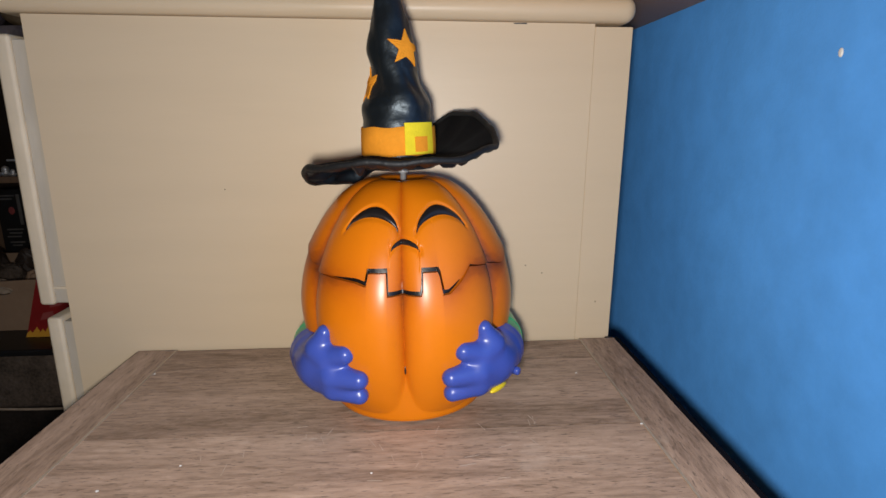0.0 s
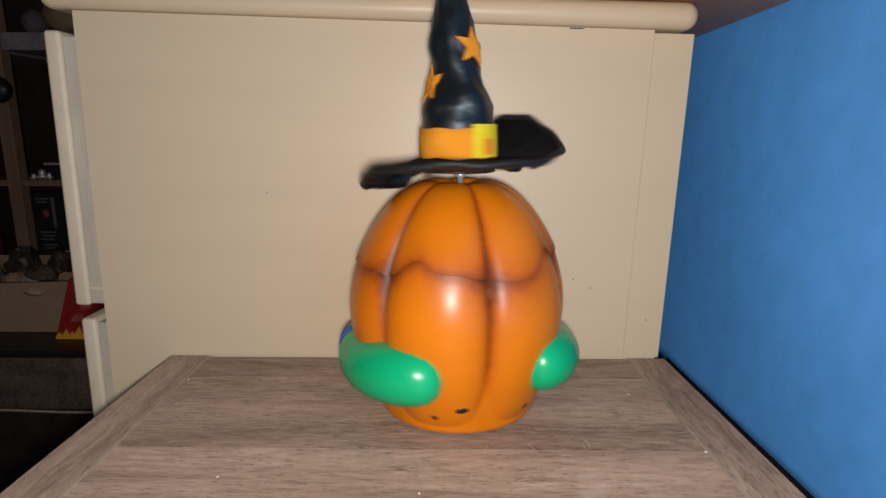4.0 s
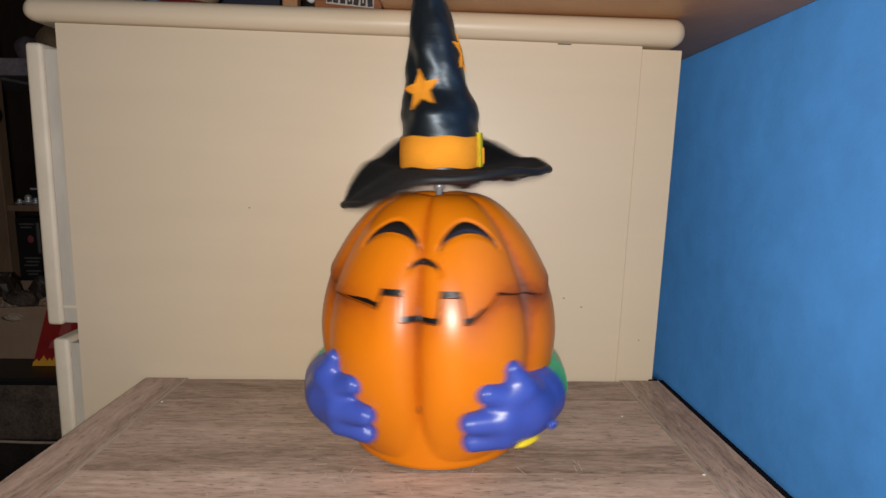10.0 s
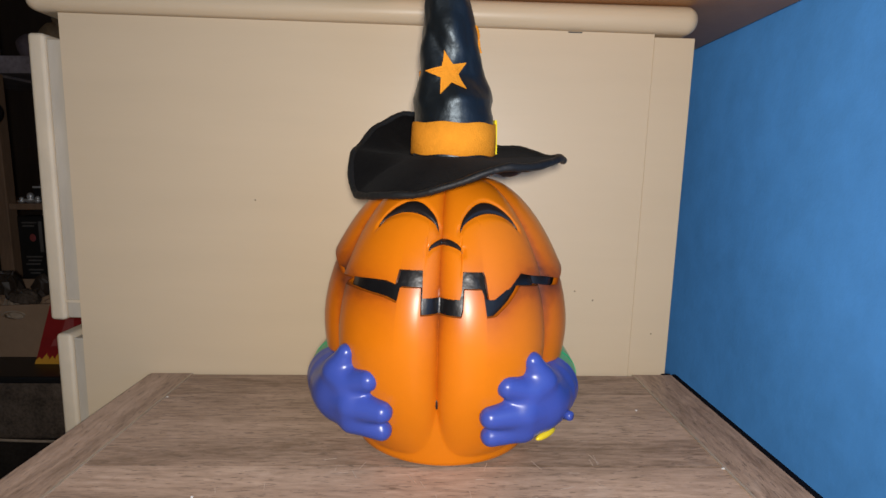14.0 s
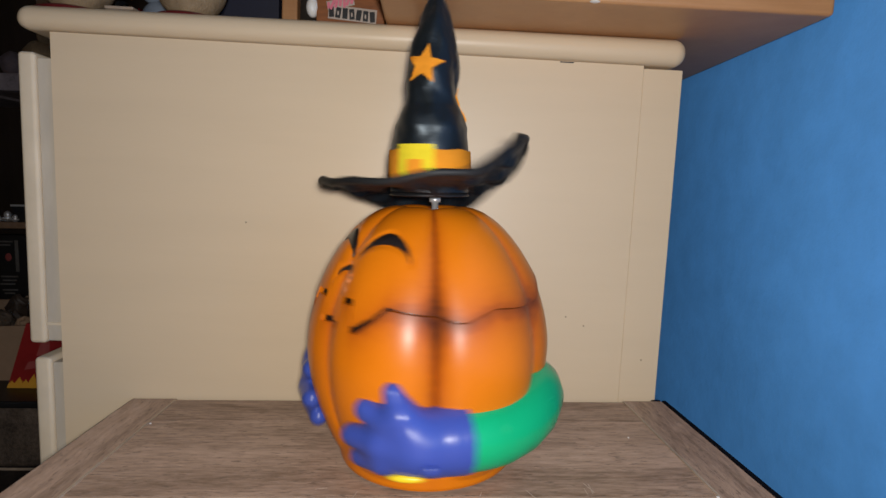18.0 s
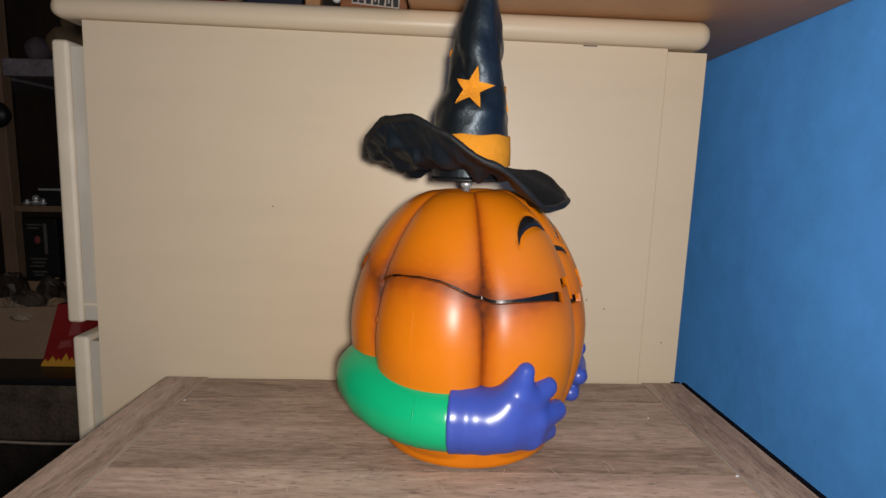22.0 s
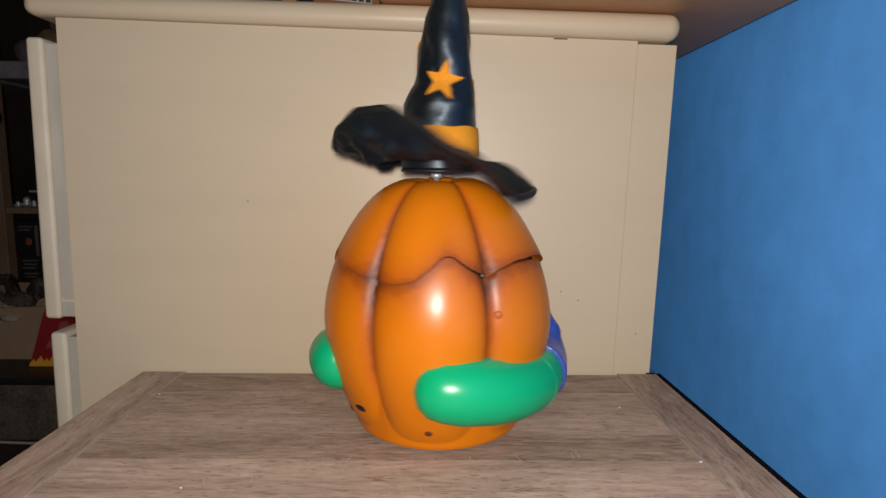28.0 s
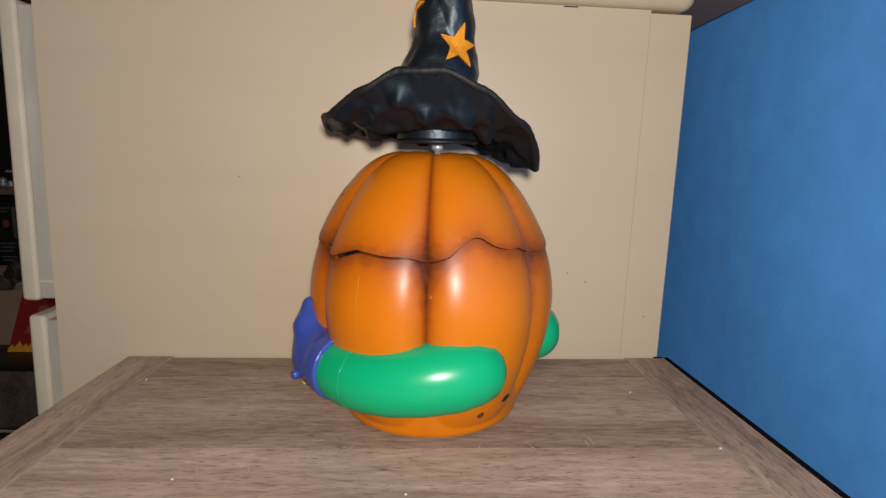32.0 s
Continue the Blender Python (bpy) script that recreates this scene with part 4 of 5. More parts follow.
def skinned(field, low, step):
    """A bmesh on the zero level of a distance field: one vertex in each crossed cell."""
    corner = list(itertools.product((0, 1), repeat=3))
    n = [k - 1 for k in field.shape]
    at = lambda c: field[c[0]:c[0] + n[0], c[1]:c[1] + n[1], c[2]:c[2] + n[2]]
    total, count = np.zeros(n + [3]), np.zeros(n)
    for a, b in itertools.combinations(corner, 2):
        if sum(abs(p - q) for p, q in zip(a, b)) != 1:
            continue
        va, vb = at(a), at(b)
        cross = (va < 0) != (vb < 0)
        t = np.where(cross, va / np.where(cross, va - vb, 1), 0)
        for axis in range(3):
            total[..., axis] += np.where(cross, a[axis] + (b[axis] - a[axis]) * t, 0)
        count += cross
    used = np.argwhere(count > 0)
    index = -np.ones(n, int)
    index[tuple(used.T)] = range(len(used))
    bm = bmesh.new()
    verts = [bm.verts.new(low + step * (c + total[tuple(c)] / count[tuple(c)])) for c in used]
    for axis in range(3):
        u, w = [k for k in range(3) if k != axis]
        one = [slice(None)] * 3
        two = [slice(None)] * 3
        one[axis], two[axis] = slice(0, -1), slice(1, None)
        for c in np.argwhere((field[tuple(one)] < 0) != (field[tuple(two)] < 0)):
            ring = []
            for du, dw in ((-1, -1), (0, -1), (0, 0), (-1, 0)):
                q = list(c)
                q[u] += du
                q[w] += dw
                ring.append(index[tuple(q)])
            bm.faces.new([verts[r] for r in ring])
    bmesh.ops.recalc_face_normals(bm, faces=bm.faces)
    return bm


def glove_mesh(k):
    step = 0.0012
    chains = [(((76, 0.0435, 0.0752), (72.5, 0.0435, 0.0755), (70, 0.0435, 0.0756), (66.5, 0.0434, 0.0760), (63.5, 0.0432, 0.0762), (59, 0.0430, 0.0766), (51, 0.0440, 0.0775), (44, 0.0445, 0.0775), (38, 0.0445, 0.0765)),
               (0.0207, 0.0215, 0.0196, 0.0208, 0.0196, 0.0206, 0.0204, 0.0170, 0.0120)),
              (((54, 0.0455, 0.0825), (46.5, 0.0620, 0.0862), (42.5, 0.0757, 0.0852)), (0.0155, 0.0108, 0.0058)),
              (((54, 0.0475, 0.0830), (41, 0.0570, 0.0852), (30.5, 0.0620, 0.0835)), (0.0122, 0.0094, 0.0070)),
              (((54, 0.0435, 0.0830), (38, 0.0440, 0.0856), (23.5, 0.0438, 0.0830)), (0.0124, 0.0100, 0.0070)),
              (((54, 0.0395, 0.0820), (39, 0.0335, 0.0832), (25.5, 0.0292, 0.0785)), (0.0120, 0.0096, 0.0066))]
    every = np.array([wrap(k * d, z, r) for pts, _ in chains for d, z, r in pts])
    low = every.min(0) - 0.026
    size = [int(v) for v in (every.max(0) + 0.026 - low) / step]
    grid = low + step * np.stack(np.meshgrid(*[np.arange(v) for v in size], indexing="ij"), -1)
    field = None
    for pts, radii in chains:
        d = limb(grid, [wrap(k * a, z, r) for a, z, r in pts], radii)
        field = d if field is None else union(field, d, 0.0048)
    # the cuff is cut square where the sleeve ends
    a = radians(k * 74)
    field = np.maximum(field, (grid - np.array(wrap(k * 74, 0.0435, 0.0752))) @ np.array((k * math.cos(a), k * math.sin(a), 0)))
    return skinned(field, low, step)


for k in (-1, 1):
    degs = [156, 154, 150, 143, 133, 118, 105, 92, 82, 75, 69]
    heights = [0.0510, 0.0510, 0.0510, 0.0510, 0.0495, 0.0465, 0.0440, 0.0425, 0.0425, 0.0425, 0.0430]
    fat = [0.0060, 0.0130, 0.0185, 0.0215, 0.0228, 0.0222, 0.0215, 0.0210, 0.0207, 0.0204, 0.0200]
    pts = [wrap(k * d, z, 0.0750) for d, z in zip(degs, heights)]
    arm = part("arm", tube(bmesh.new(), pts, fat, 28), GREEN, pumpkin, "green sleeve", True)
    glove = part("glove", glove_mesh(k), PURPLE, arm, "purple gloved fist", True)
    sm = glove.modifiers.new("soften", "SMOOTH")
    sm.factor, sm.iterations = 0.5, 2
    if k == 1:
        part("wrist_button", lathe(bmesh.new(), [(0.0032, 0.0), (0.0032, 0.004), (0.0022, 0.0052)], 14), PURPLE, arm, "purple button", True).matrix_basis = (
            Matrix.Translation(wrap(58, 0.036, 0.0960)) @ Matrix.Rotation(radians(56), 4, "Z") @ Matrix.Rotation(radians(90), 4, "X"))
        part("cuff_patch", ball(bmesh.new(), (0, 0, 0), (0.0105, 0.0022, 0.0024), 14, 8), YELLOW, arm, "yellow patch", True).matrix_basis = (
            Matrix.Translation(wrap(49, 0.0265, 0.0910)) @ Matrix.Rotation(radians(49), 4, "Z") @ Matrix.Rotation(radians(-38), 4, "X"))
    tube(ring_bm := bmesh.new(), [tuple(Vector(wrap(k * 87, 0.0427, 0.0750)) + 0.02075 * (math.cos(q) * Vector((math.sin(radians(k * 87)), -math.cos(radians(k * 87)), 0)) + math.sin(q) * Vector((0, 0, 1))))
                                 for q in [(-100 + 10 * n) * math.pi / 180 for n in range(19)]], [0.0003] * 19, 6)
    part("mould_line", ring_bm, GREEN, arm, "", True)

# the hat, with its buckle facing the way of the face when unturned
LEANDEG = radians(180)
CROWN = [(0.0274, 0.190), (0.0274, 0.2015), (0.0268, 0.2195), (0.0262, 0.226), (0.0254, 0.234), (0.0233, 0.241), (0.0202, 0.249), (0.0187, 0.257), (0.0186, 0.266), (0.0176, 0.278), (0.0150, 0.293), (0.0108, 0.309), (0.0060, 0.3215), (0.0016, 0.3275)]


def crown_at(deg, z, out=0.0):
    a = radians(deg)
    r = float(np.interp(z, [c[1] for c in CROWN], [c[0] for c in CROWN])) + out
    f = max(0, (z - 0.222) / 0.105)
    r += 0.0007 * math.sin(3 * a + 14 * f) * min(1, 4 * f) * (1 - f) + 0.0026 * math.cos(2 * a) * math.exp(-((z - 0.254) / 0.014) ** 2)
    wide = min(1, max(0, (z - 0.223) / 0.008)) * (1 - 0.6 * f)
    r += wide * (0.0030 * noise.noise(Vector((1.7 * math.sin(a), 1.7 * math.cos(a), z * 62))) + 0.0007 * noise.noise(Vector((3.2 * math.sin(a), 3.2 * math.cos(a), z * 120 + a * 1.2 + 9))))
    r -= wide * 0.0016 * max(0, 1 - abs(math.sin(1.5 * a + 40 * (z - 0.25)) * 3.0)) * math.exp(-((z - 0.256) / 0.02) ** 2)
    bend = 0.0105 * f ** 1.2
    return Vector((r * math.sin(a) + bend * math.sin(LEANDEG), -r * math.cos(a) - bend * math.cos(LEANDEG), z))


bm = bmesh.new()
rows = []
zs = np.interp(np.linspace(0, 1, 80), np.linspace(0, 1, len(CROWN)), [c[1] for c in CROWN])
for z in zs:
    ring = []
    for i in range(72):
        p = crown_at(i * 5, float(z))
        ring.append(bm.verts.new(p))
    rows.append(ring)
for a, b in zip(rows, rows[1:]):
    for i in range(72):
        bm.faces.new((a[i], a[(i + 1) % 72], b[(i + 1) % 72], b[i]))
bm.faces.new(rows[-1])
hat = part("hat", bm, SATIN, pumpkin, "tall black satin witch hat", True)

BRIM = [(-180, 0.171, 0.068), (-135, 0.174, 0.069), (-90, 0.193, 0.076), (-45, 0.1965, 0.074), (0, 0.197, 0.076), (35, 0.204, 0.076), (60, 0.2165, 0.072), (78, 0.2260, 0.068),
        (100, 0.2270, 0.066), (120, 0.2175, 0.068), (145, 0.198, 0.070), (180, 0.171, 0.068)]


def brim_edge(deg):
    deg = (deg + 180) % 360 - 180
    for p, q in zip(BRIM, BRIM[1:]):
        if deg <= q[0]:
            f = (deg - p[0]) / (q[0] - p[0])
            f = 0.45 * f + 0.55 * f * f * (3 - 2 * f)
            return [p[j] * (1 - f) + q[j] * f for j in (1, 2)]


NB, MB = 240, 22
middle = []
for j in range(MB + 1):
    f = j / MB
    ring = []
    for i in range(NB):
        a = 2 * math.pi * i / NB
        ze, re = brim_edge(math.degrees(a))
        r = 0.0285 + (re - 0.0285) * f
        lift = ze - 0.196
        z = 0.196 + lift * f ** (1.7 if lift > 0 else 1.25)
        # the felt lies smooth; the satin lining below it is gathered into loose folds
        ease = noise.noise(Vector((r * math.sin(a) * 30, r * math.cos(a) * 30, 3.0))) * 0.0032 * f
        fold = noise.noise(Vector((r * math.sin(a) * 78, r * math.cos(a) * 74, 3.0))) * 0.0105
        crease = (0.22 - abs(noise.noise(Vector((3.4 * math.sin(a), 3.4 * math.cos(a), r * 60 + 5))))) * 0.0065
        gather = 0.0007 * math.sin(i * 1.35 + 6.0 * noise.noise(Vector((math.sin(a) * 4, math.cos(a) * 4, 8)))) * max(0, (f - 0.70) / 0.30)
        slack = min(1, 5 * f) * min(1, 3.5 * (1 - f) + 0.08)
        slope = max(-1.6, min(1.6, lift * 1.7 / max(0.02, re - 0.0285)))
        nrm = Vector((-slope * math.sin(a), slope * math.cos(a), 1)).normalized()
        sag = max(0.0003, 0.0019 + fold + crease) * slack + gather * 0.6
        ring.append((Vector((r * math.sin(a), -r * math.cos(a), z)) + nrm * ease, nrm, sag))
    middle.append(ring)
bm = bmesh.new()
upper, lower = ([[bm.verts.new(p + side * 0.0008 * n) for p, n, _ in ring] for ring in middle] for side in (1, -1))
for layer in (upper, lower):
    for a, b in zip(layer, layer[1:]):
        for i in range(NB):
            bm.faces.new((a[i], a[(i + 1) % NB], b[(i + 1) % NB], b[i]))
for j in (0, -1):
    for i in range(NB):
        bm.faces.new((upper[j][i], upper[j][(i + 1) % NB], lower[j][(i + 1) % NB], lower[j][i]))
bmesh.ops.recalc_face_normals(bm, faces=bm.faces)
brim = part("brim", bm, VELVET, hat, "floppy black felt brim turned up at one side", True)
bm = bmesh.new()
lining = [[bm.verts.new(p - (0.0010 + sag) * n) for p, n, sag in ring] for ring in middle]
for a, b in zip(lining, lining[1:]):
    for i in range(NB):
        bm.faces.new((a[i], b[i], b[(i + 1) % NB], a[(i + 1) % NB]))
part("lining", bm, LINING, brim, "gathered black satin lining", True)
# the rolled and stitched edge
bm = bmesh.new()
rings = []
for i in range(NB):
    p, nrm, _ = middle[-1][i]
    out = (p - middle[-3][i][0]).normalized()
    rr = 0.0024 * (1 + 0.04 * math.sin(i * 1.9) + 0.08 * math.sin(i * 0.53))
    rings.append([bm.verts.new(p + rr * (math.cos(q) * out + math.sin(q) * nrm)) for q in [2 * math.pi * k / 10 for k in range(10)]])
for i in range(NB):
    a, b = rings[i], rings[(i + 1) % NB]
    for k in range(10):
        bm.faces.new((a[k], a[(k + 1) % 10], b[(k + 1) % 10], b[k]))
bmesh.ops.recalc_face_normals(bm, faces=bm.faces)
part("brim_hem", bm, HEM, brim, "rolled stitched hem", True)
part("hat_plate", lathe(bmesh.new(), [(0.0270, 0.1868), (0.0280, 0.1872), (0.0280, 0.1882), (0.026, 0.1900)], 48), BLACK, hat, "black plastic plate", True)


def patch(name, outline_deg_z, mat, out, thick, parent):
    """A felt piece laid on the crown, from an outline in degrees and height."""
    bm = bmesh.new()
    c = (sum(p[0] for p in outline_deg_z) / len(outline_deg_z), sum(p[1] for p in outline_deg_z) / len(outline_deg_z))
    levels = []
    for f in (1.0, 0.66, 0.33):
        levels.append([bm.verts.new(crown_at(c[0] + (d - c[0]) * f, c[1] + (z - c[1]) * f, out + thick)) for d, z in outline_deg_z])
    skirt = [bm.verts.new(crown_at(d, z, out - 0.0008)) for d, z in outline_deg_z]
    mid = bm.verts.new(crown_at(*c, out + thick))
    n = len(skirt)
    for a, b in zip([skirt] + levels, levels):
        for i in range(n):
            bm.faces.new((a[i], a[(i + 1) % n], b[(i + 1) % n], b[i]))
    for i in range(n):
        bm.faces.new((levels[-1][i], levels[-1][(i + 1) % n], mid))
    bmesh.ops.recalc_face_normals(bm, faces=bm.faces)
    return part(name, bm, mat, parent)


bm = bmesh.new()
rings = [[bm.verts.new(crown_at(i * 6, z, o) + Vector((0, 0, 0.0005 * math.sin(i * 0.7)))) for i in range(60)] for z, o in ((0.1975, 0.0006), (0.198, 0.0016), (0.2080, 0.0018), (0.2180, 0.0016), (0.2185, 0.0006))]
for a, b in zip(rings, rings[1:]):
    for i in range(60):
        bm.faces.new((a[i], a[(i + 1) % 60], b[(i + 1) % 60], b[i]))
part("hat_band", bm, FELT_ORANGE, hat, "orange felt band", True)


def rect(d0, d1, z0, z1, n=8):
    return ([(d0 + (d1 - d0) * i / n, z0) for i in range(n)] + [(d1, z0 + (z1 - z0) * i / n) for i in range(n)]
            + [(d1 + (d0 - d1) * i / n, z1) for i in range(n)] + [(d0, z1 + (z0 - z1) * i / n) for i in range(n)])


buckle = patch("buckle", rect(-25, 25, 0.1985, 0.2215), FELT_YELLOW, 0.0018, 0.0009, hat)
buckle["label"] = "yellow felt buckle"
patch("buckle_opening", rect(-10, 10, 0.2005, 0.2115), FELT_ORANGE, 0.0030, 0.0006, buckle)


def star(deg, z, size, tilt):
    pts = []
    for i in range(10):
        rad = size if i % 2 == 0 else size * 0.42
        a = radians(36 * i + tilt)
        zz = z + rad * math.cos(a)
        r = float(np.interp(zz, [c[1] for c in CROWN], [c[0] for c in CROWN]))
        pts.append((deg + math.degrees(rad * math.sin(a) / max(r, 0.012)), zz))
    full = []
    for i in range(10):
        p, q = pts[i], pts[(i + 1) % 10]
        full += [(p[0] + (q[0] - p[0]) * f, p[1] + (q[1] - p[1]) * f) for f in (0, 0.33, 0.66)]
    patch("star", full, FELT_ORANGE, 0.0005, 0.0006, hat)["label"] = "orange felt star"


star(0, 0.2745, 0.0142, 8)
star(-121, 0.2490, 0.0145, -12)
star(131, 0.2490, 0.0145, 10)


# ---- what moves ----
BODY = [(0, 0), (1.7, 0), (1.8, -1), (2.0, -11), (2.1, -22), (2.2, -40), (2.3, -60), (2.4, -78), (2.5, -102),
        (4.5, -665), (4.7, -725), (4.9, -788), (5.0, -822), (5.1, -855), (5.3, -925), (5.5, -980), (5.7, -1047), (5.9, -1107), (6.0, -1146), (6.1, -1195),
        (6.3, -1281), (6.5, -1322), (6.7, -1342), (6.9, -1352), (7.1, -1345), (7.3, -1331), (7.5, -1315), (7.7, -1292), (7.9, -1265), (8.0, -1249),
        (8.1, -1223), (8.3, -1190), (8.5, -1143), (8.7, -1090), (8.9, -1045), (9.0, -1018), (9.1, -988), (9.3, -940), (9.5, -872), (9.7, -820),
        (9.9, -752), (10.0, -729), (10.1, -695), (10.3, -642), (10.5, -598), (10.7, -585), (10.9, -579), (11.0, -580), (11.1, -585), (11.3, -597), (11.5, -610),
        (11.7, -640), (11.9, -668), (12.0, -676), (12.1, -693), (12.3, -706), (12.5, -715), (12.7, -724), (14.8, -723), (15.1, -690), (15.5, -625),
        (15.7, -592), (15.9, -578), (16.0, -567), (16.1, -552), (16.3, -512), (16.5, -470), (16.7, -433), (16.9, -376), (17.0, -349), (17.1, -321),
        (17.3, -255), (17.5, -210), (17.7, -146), (17.9, -93), (18.0, -57), (18.1, -19), (18.3, 42), (18.5, 102), (18.7, 148), (18.9, 203),
        (19.0, 205), (19.1, 209), (19.3, 208), (19.5, 202), (19.7, 192), (19.9, 180), (20.0, 171), (20.1, 160), (20.3, 145), (20.5, 134),
        (20.7, 128), (20.9, 106), (21.0, 91), (21.1, 82), (21.3, 70), (21.5, 64), (21.7, 64), (22.5, 64), (22.7, 67), (22.9, 73), (23.0, 77),
        (23.1, 82), (23.3, 95), (23.5, 108), (23.7, 124), (23.9, 137), (24.0, 143), (24.1, 147), (24.3, 165), (24.5, 190), (24.7, 213),
        (24.9, 240), (25.0, 255), (25.1, 272), (25.2, 293), (25.3, 318), (25.4, 340), (25.5, 360), (26.0, 460), (26.5, 560), (26.9, 620),
        (27.2, 622), (27.5, 588), (27.6, 573), (27.7, 560), (27.8, 540), (27.9, 520), (28.0, 505), (28.1, 487), (28.3, 452), (28.5, 397),
        (28.6, 382), (28.7, 352), (28.9, 308), (29.0, 290), (29.1, 270), (29.3, 252), (29.5, 248), (29.9, 248), (30.0, 249), (30.1, 254), (30.3, 268),
        (30.4, 288), (30.5, 315), (30.6, 332), (30.7, 350), (30.8, 371), (31.0, 406), (31.1, 424), (31.2, 448), (31.3, 474), (31.4, 497),
        (31.5, 508), (31.6, 540), (31.7, 565), (31.8, 582), (31.9, 595), (32.0, 597)]

# where the hat's buckle points, with the sense of its turn and whole turns to add
HAT = [(0, 37, 1, 0), (1.65, 37, 1, 0), (1.8, 200, 1, 0), (2.0, 75, 1, 0), (2.1, 175, 1, 0), (2.2, 265, 1, 0), (2.3, 35, 1, 0), (2.4, 110, 1, 0), (2.5, 205, 1, 0),
       (4.5, 112, 1, 4), (4.7, 265, 1, 0), (4.9, 75, 1, 0), (5.0, 140, 1, 0), (5.1, 215, 1, 0), (5.3, 30, 1, 0), (5.5, 180, 1, 0), (5.7, 357, 1, 0), (5.9, 165, 1, 0),
       (6.0, 243, 1, 0), (6.1, 340, 1, 0), (6.3, 112, 1, 0), (6.5, 300, 1, 0), (6.7, 75, 1, 0), (6.9, 215, 1, 0), (7.0, 118, -1, 0), (7.1, 8, -1, 0), (7.3, 180, -1, 0),
       (7.5, 0, -1, 0), (7.7, 150, -1, 0), (7.9, 5, -1, 0), (8.0, 225, -1, 0), (8.1, 175, -1, 0), (8.3, 15, -1, 0), (8.5, 205, -1, 0), (8.7, 55, -1, 0), (8.9, 210, -1, 0),
       (9.0, 155, -1, 0), (9.1, 80, -1, 0), (9.3, 265, -1, 0), (9.5, 115, -1, 0), (9.7, 350, -1, 0), (9.9, 170, -1, 0), (10.0, 88, -1, 0), (10.1, 15, -1, 0), (10.3, 195, -1, 0),
       (10.5, 0, -1, 0), (10.7, 215, -1, 0), (10.9, 80, -1, 0), (11.0, 197, 1, 0), (11.1, 300, 1, 0), (11.3, 125, 1, 0), (11.5, 355, 1, 0), (11.7, 180, 1, 0), (11.9, 15, 1, 0),
       (12.0, 120, 1, 0), (12.1, 170, 1, 0), (12.3, 148, -1, 0), (12.5, 115, -1, 0), (14.8, 115, -1, 0), (15.5, 320, -1, 1), (15.7, 98, -1, 0), (15.9, 280, -1, 0), (16.0, 183, -1, 0),
       (16.1, 70, -1, 0), (16.3, 275, -1, 0), (16.5, 102, -1, 0), (16.7, 280, -1, 0), (16.9, 115, -1, 0), (17.0, 40, -1, 0), (17.1, 0, -1, 0), (17.3, 178, -1, 0), (17.5, 12, -1, 0),
       (17.7, 215, -1, 0), (17.9, 60, -1, 0), (18.0, 340, -1, 0), (18.1, 230, -1, 0), (18.3, 50, -1, 0), (18.5, 260, -1, 0), (18.7, 25, -1, 0), (18.9, 255, -1, 0), (19.0, 29, 1, 0),
       (19.1, 112, 1, 0), (19.3, 0, 1, 0), (19.5, 175, 1, 0), (19.7, 55, 1, 0), (19.9, 245, 1, 0), (20.0, 0, 1, 0), (20.1, 90, 1, 0), (20.3, 310, 1, 0), (20.5, 125, 1, 0),
       (20.7, 0, 1, 0), (20.9, 225, 1, 0), (21.1, 240, 1, 0), (21.3, 225, -1, 0), (22.5, 222, -1, 0), (22.7, 180, -1, 0), (22.9, 0, -1, 0), (23.0, 225, -1, 0), (23.1, 125, -1, 0),
       (23.3, 295, -1, 0), (23.5, 60, -1, 0), (23.7, 210, -1, 0), (23.9, 8, -1, 0), (24.0, 275, -1, 0), (24.1, 176, -1, 0), (24.3, 355, -1, 0), (24.5, 140, -1, 0), (24.7, 335, -1, 0),
       (24.9, 145, -1, 0), (25.0, 43, -1, 0), (25.1, 330, -1, 0), (25.2, 215, -1, 0), (25.3, 120, -1, 0), (25.4, 65, -1, 0), (25.5, 0, -1, 0), (26.95, 120, -1, 3), (27.5, 130, 1, 1),
       (27.6, 215, 1, 0), (27.7, 350, 1, 0), (27.8, 70, 1, 0), (27.9, 160, 1, 0), (28.0, 230, 1, 0), (28.1, 340, 1, 0), (28.3, 110, 1, 0), (28.5, 290, 1, 0), (28.6, 0, 1, 0),
       (28.7, 80, 1, 0), (28.9, 118, 1, 0), (29.0, 108, -1, 0), (29.2, 85, -1, 0), (29.5, 72, -1, 0), (29.8, 72, -1, 0), (29.9, 5, -1, 0), (30.0, 270, -1, 0), (30.1, 178, -1, 0),
       (30.3, 355, -1, 0), (30.4, 270, -1, 0), (30.5, 182, -1, 0), (30.6, 95, -1, 0), (30.7, 20, -1, 0), (30.8, 275, -1, 0), (31.0, 80, -1, 0), (31.1, 5, -1, 0), (31.2, 260, -1, 0),
       (31.3, 182, -1, 0), (31.4, 65, -1, 0), (31.5, 0, -1, 0), (31.6, 225, -1, 0), (31.7, 215, -1, 0), (31.8, 245, 1, 0), (31.9, 262, 1, 0), (32.0, 262, 1, 0)]

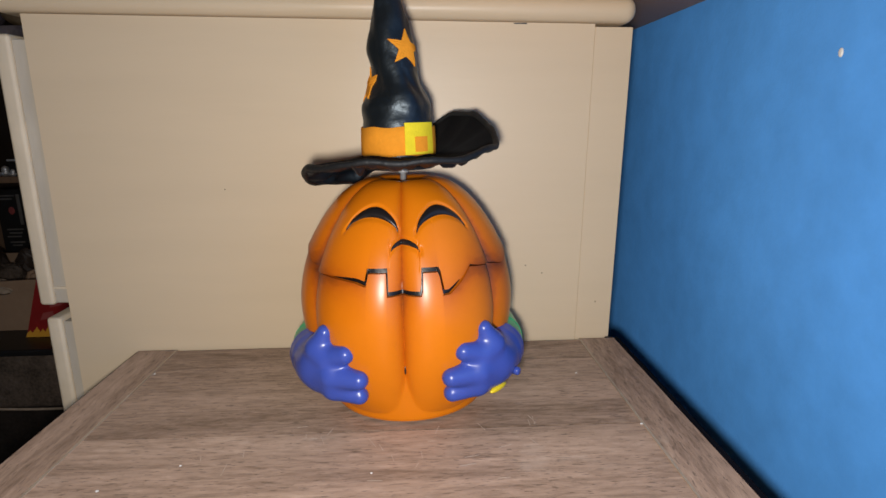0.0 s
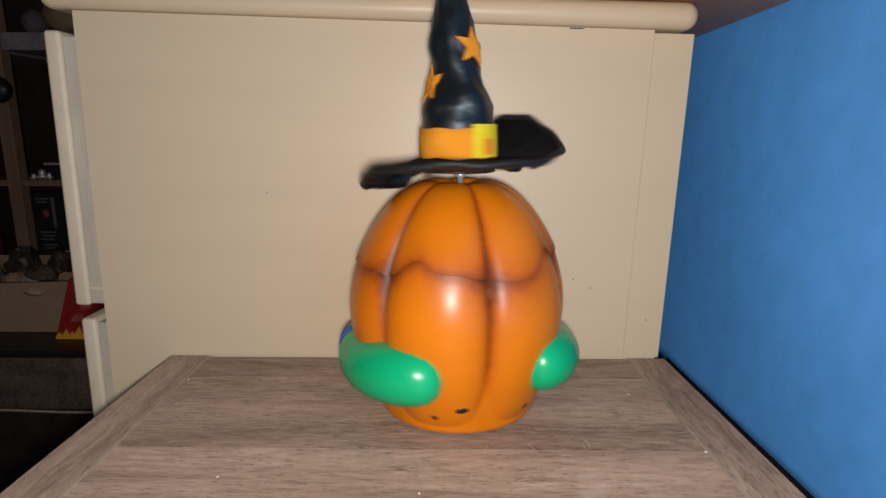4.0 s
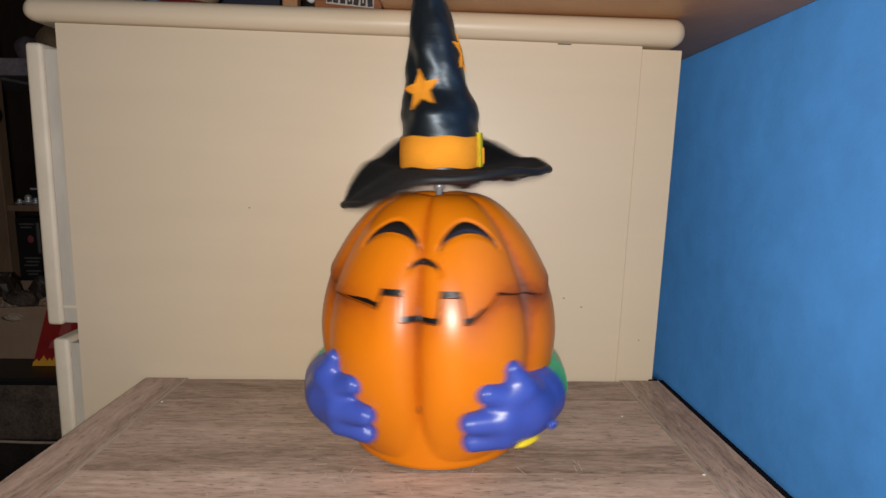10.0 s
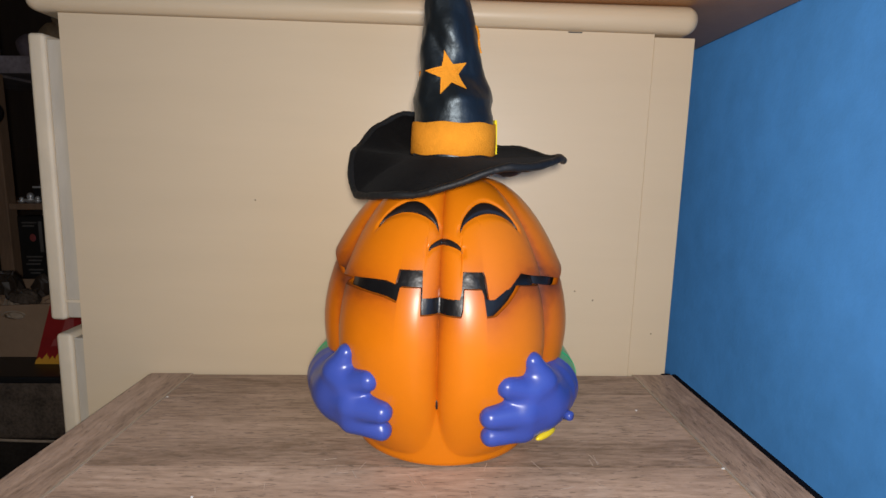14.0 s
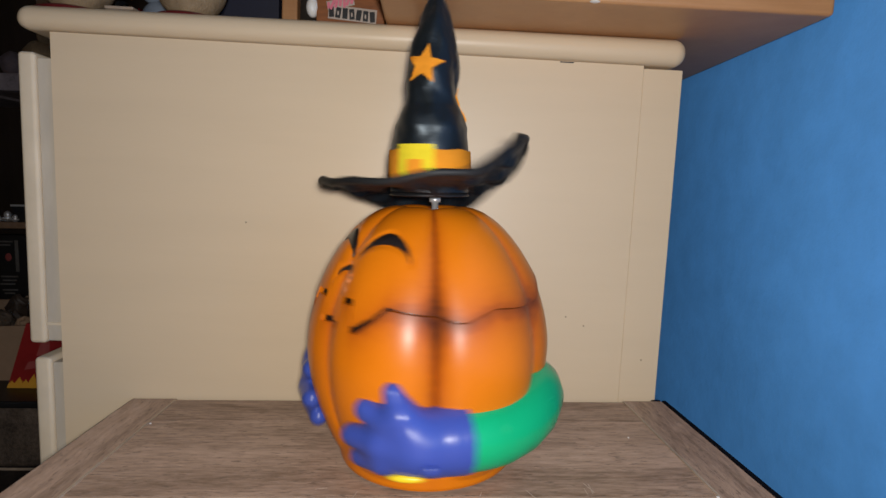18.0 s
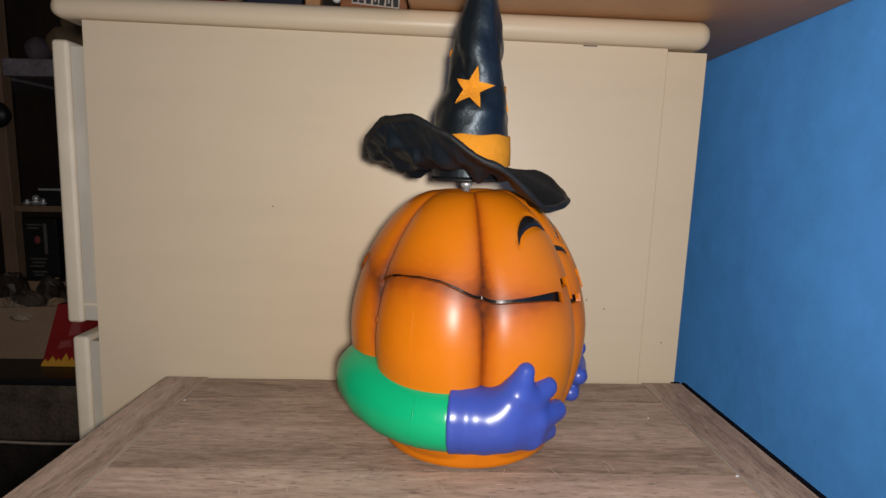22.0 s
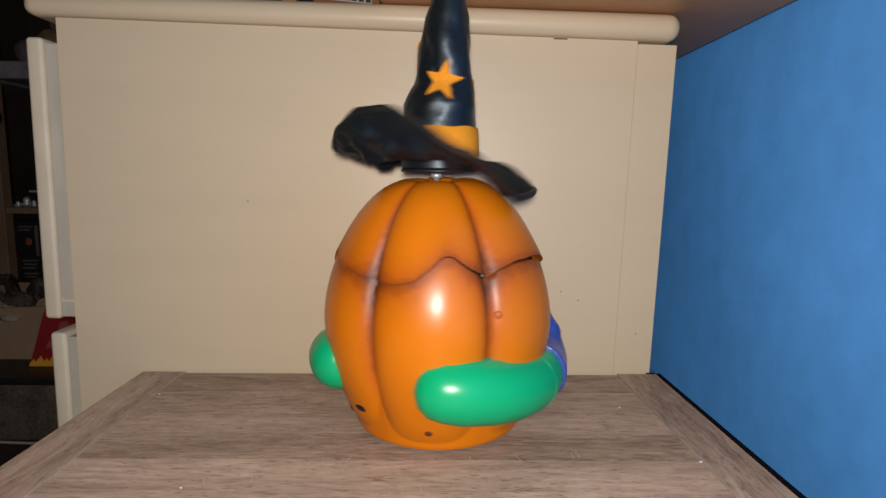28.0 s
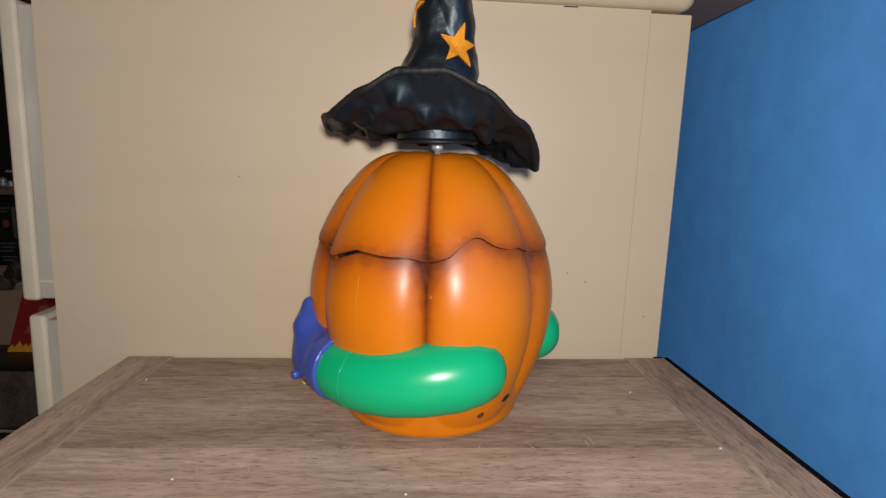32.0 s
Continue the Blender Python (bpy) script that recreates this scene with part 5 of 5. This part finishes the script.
# how far the lid stands open, in degrees
GAPE = [(0, 0.2), (0.25, 0), (0.4, 4.5), (0.6, 0), (0.8, 4.6), (1.0, 4.6), (1.2, 2.2), (1.4, 0), (2.5, 0), (4.5, 0.3), (4.7, 0.6), (4.9, 4.2), (5.0, 0.4), (5.3, 0.5),
        (5.5, 3.2), (5.7, 0.5), (6.0, 0.4), (6.3, 0.5), (6.5, 3.2), (7.0, 2.4), (7.3, 3.2), (7.7, 1.0), (8.0, 1.0), (8.3, 3.6), (8.5, 4), (8.7, 1.2), (9.0, 3.2), (9.1, 3.4), (9.3, 1), (9.5, 1),
        (9.7, 3.5), (9.9, 3.2), (10.0, 0.4), (10.1, 1), (10.3, 0.8), (10.5, 3.2), (11.0, 2), (11.5, 2.2), (11.7, 4.2), (11.9, 3), (12.0, 0.9), (12.1, 3.6), (12.5, 4.6), (12.7, 0.2), (12.9, 0), (13.0, 0.8), (13.1, 4.6), (13.5, 4.6),
        (13.8, 0), (14.1, 4.4), (14.5, 0), (15.3, 0), (15.5, 3.6), (15.8, 0.6), (16.7, 0.6), (16.9, 0.8), (17.0, 0.9), (17.1, 2.4), (17.3, 3.4), (17.6, 0.5), (18.6, 0.3), (20.2, 0.4), (20.5, 2.4),
        (21.5, 1.4), (22.5, 1.0), (22.7, 4.2), (23.5, 4.2), (24.0, 2.2), (24.4, 0.6), (25.0, 0.8), (25.2, 4), (25.5, 2.2), (26.0, 0.5), (27.5, 2), (27.9, 0.8), (28.1, 3.4), (28.6, 3.8),
        (28.7, 0.6), (28.9, 4.4), (29.5, 4.0), (29.9, 3.6), (30.0, 3.2), (30.2, 0.5), (30.3, 3.6), (30.5, 4), (30.7, 0.6), (31.0, 0.2), (31.5, 0.6), (32.0, 1.3)]


def motions():
    turns = [HAT[0][1]]
    for (_, a, _, _), (_, b, way, more) in zip(HAT, HAT[1:]):
        turns.append(turns[-1] + way * (((b - a) * way) % 360 + 360 * more))
    ticks = [k / 30 for k in range(961)]
    turned = np.interp(ticks, [r[0] for r in BODY], [r[1] for r in BODY])
    spun = np.interp(ticks, [r[0] for r in HAT], turns)
    gape = np.interp(ticks, [r[0] for r in GAPE], [r[1] for r in GAPE])
    # the toy turns off its middle and creeps a few millimetres over the table as it dances
    creep = np.interp(ticks, (0, 2, 5, 6.5, 8, 12, 13, 14.8, 16, 17.2, 18, 19, 20, 21, 23, 25, 28, 32),
                      (0.002, 0.0045, 0.0050, 0.001, 0.0013, 0.001, -0.004, -0.004, -0.002, -0.003, -0.005, -0.0055, -0.0022, -0.0055, -0.004, -0.0035, -0.0025, -0.0025))
    back = np.interp(ticks, (0, 1.8, 5, 9, 12, 32), (0.010, 0.010, 0.003, 0.001, -0.001, -0.001))
    # it leans a little on its loose foot, more so where it stops
    nod = np.interp(ticks, (0, 1.8, 5, 12.3, 12.7, 14.8, 15.5, 32), (0, 0, 1.0, 1.2, 2.0, 2.0, 1.2, 1.2))
    tip = np.interp(ticks, (0, 1.8, 5, 12.3, 12.7, 14.8, 15.5, 32), (0, 0, 0, 0, 1.2, 1.2, 0, 0))
    walk(pumpkin, [(t, pose(AX + c, AY + d, TOP + 0.0008 + 0.055 * math.sin(radians(n)), n, q, 0) @ pose(0, 0, 0, 0, 0, a) @ pose(-0.0010, -0.0026, 0)) for t, a, c, d, n, q in zip(ticks, turned, creep, back, nod, tip)])
    # the hat sits a few millimetres off its spindle, so it wobbles as it spins
    askew = pose(0.0040 * math.sin(radians(-75)), -0.0040 * math.cos(radians(-75)), 0)
    walk(hat, [(t, pose(0, 0, 0, 0, 0, h - a) @ askew) for t, a, h in zip(ticks, turned, spun)])
    hinge = pose(0, 0.066, 0.128)
    walk(lid, [(t, hinge @ pose(0, 0, 0, -g, 0, 0) @ hinge.inverted()) for t, g in zip(ticks[::2], gape[::2])])


motions()
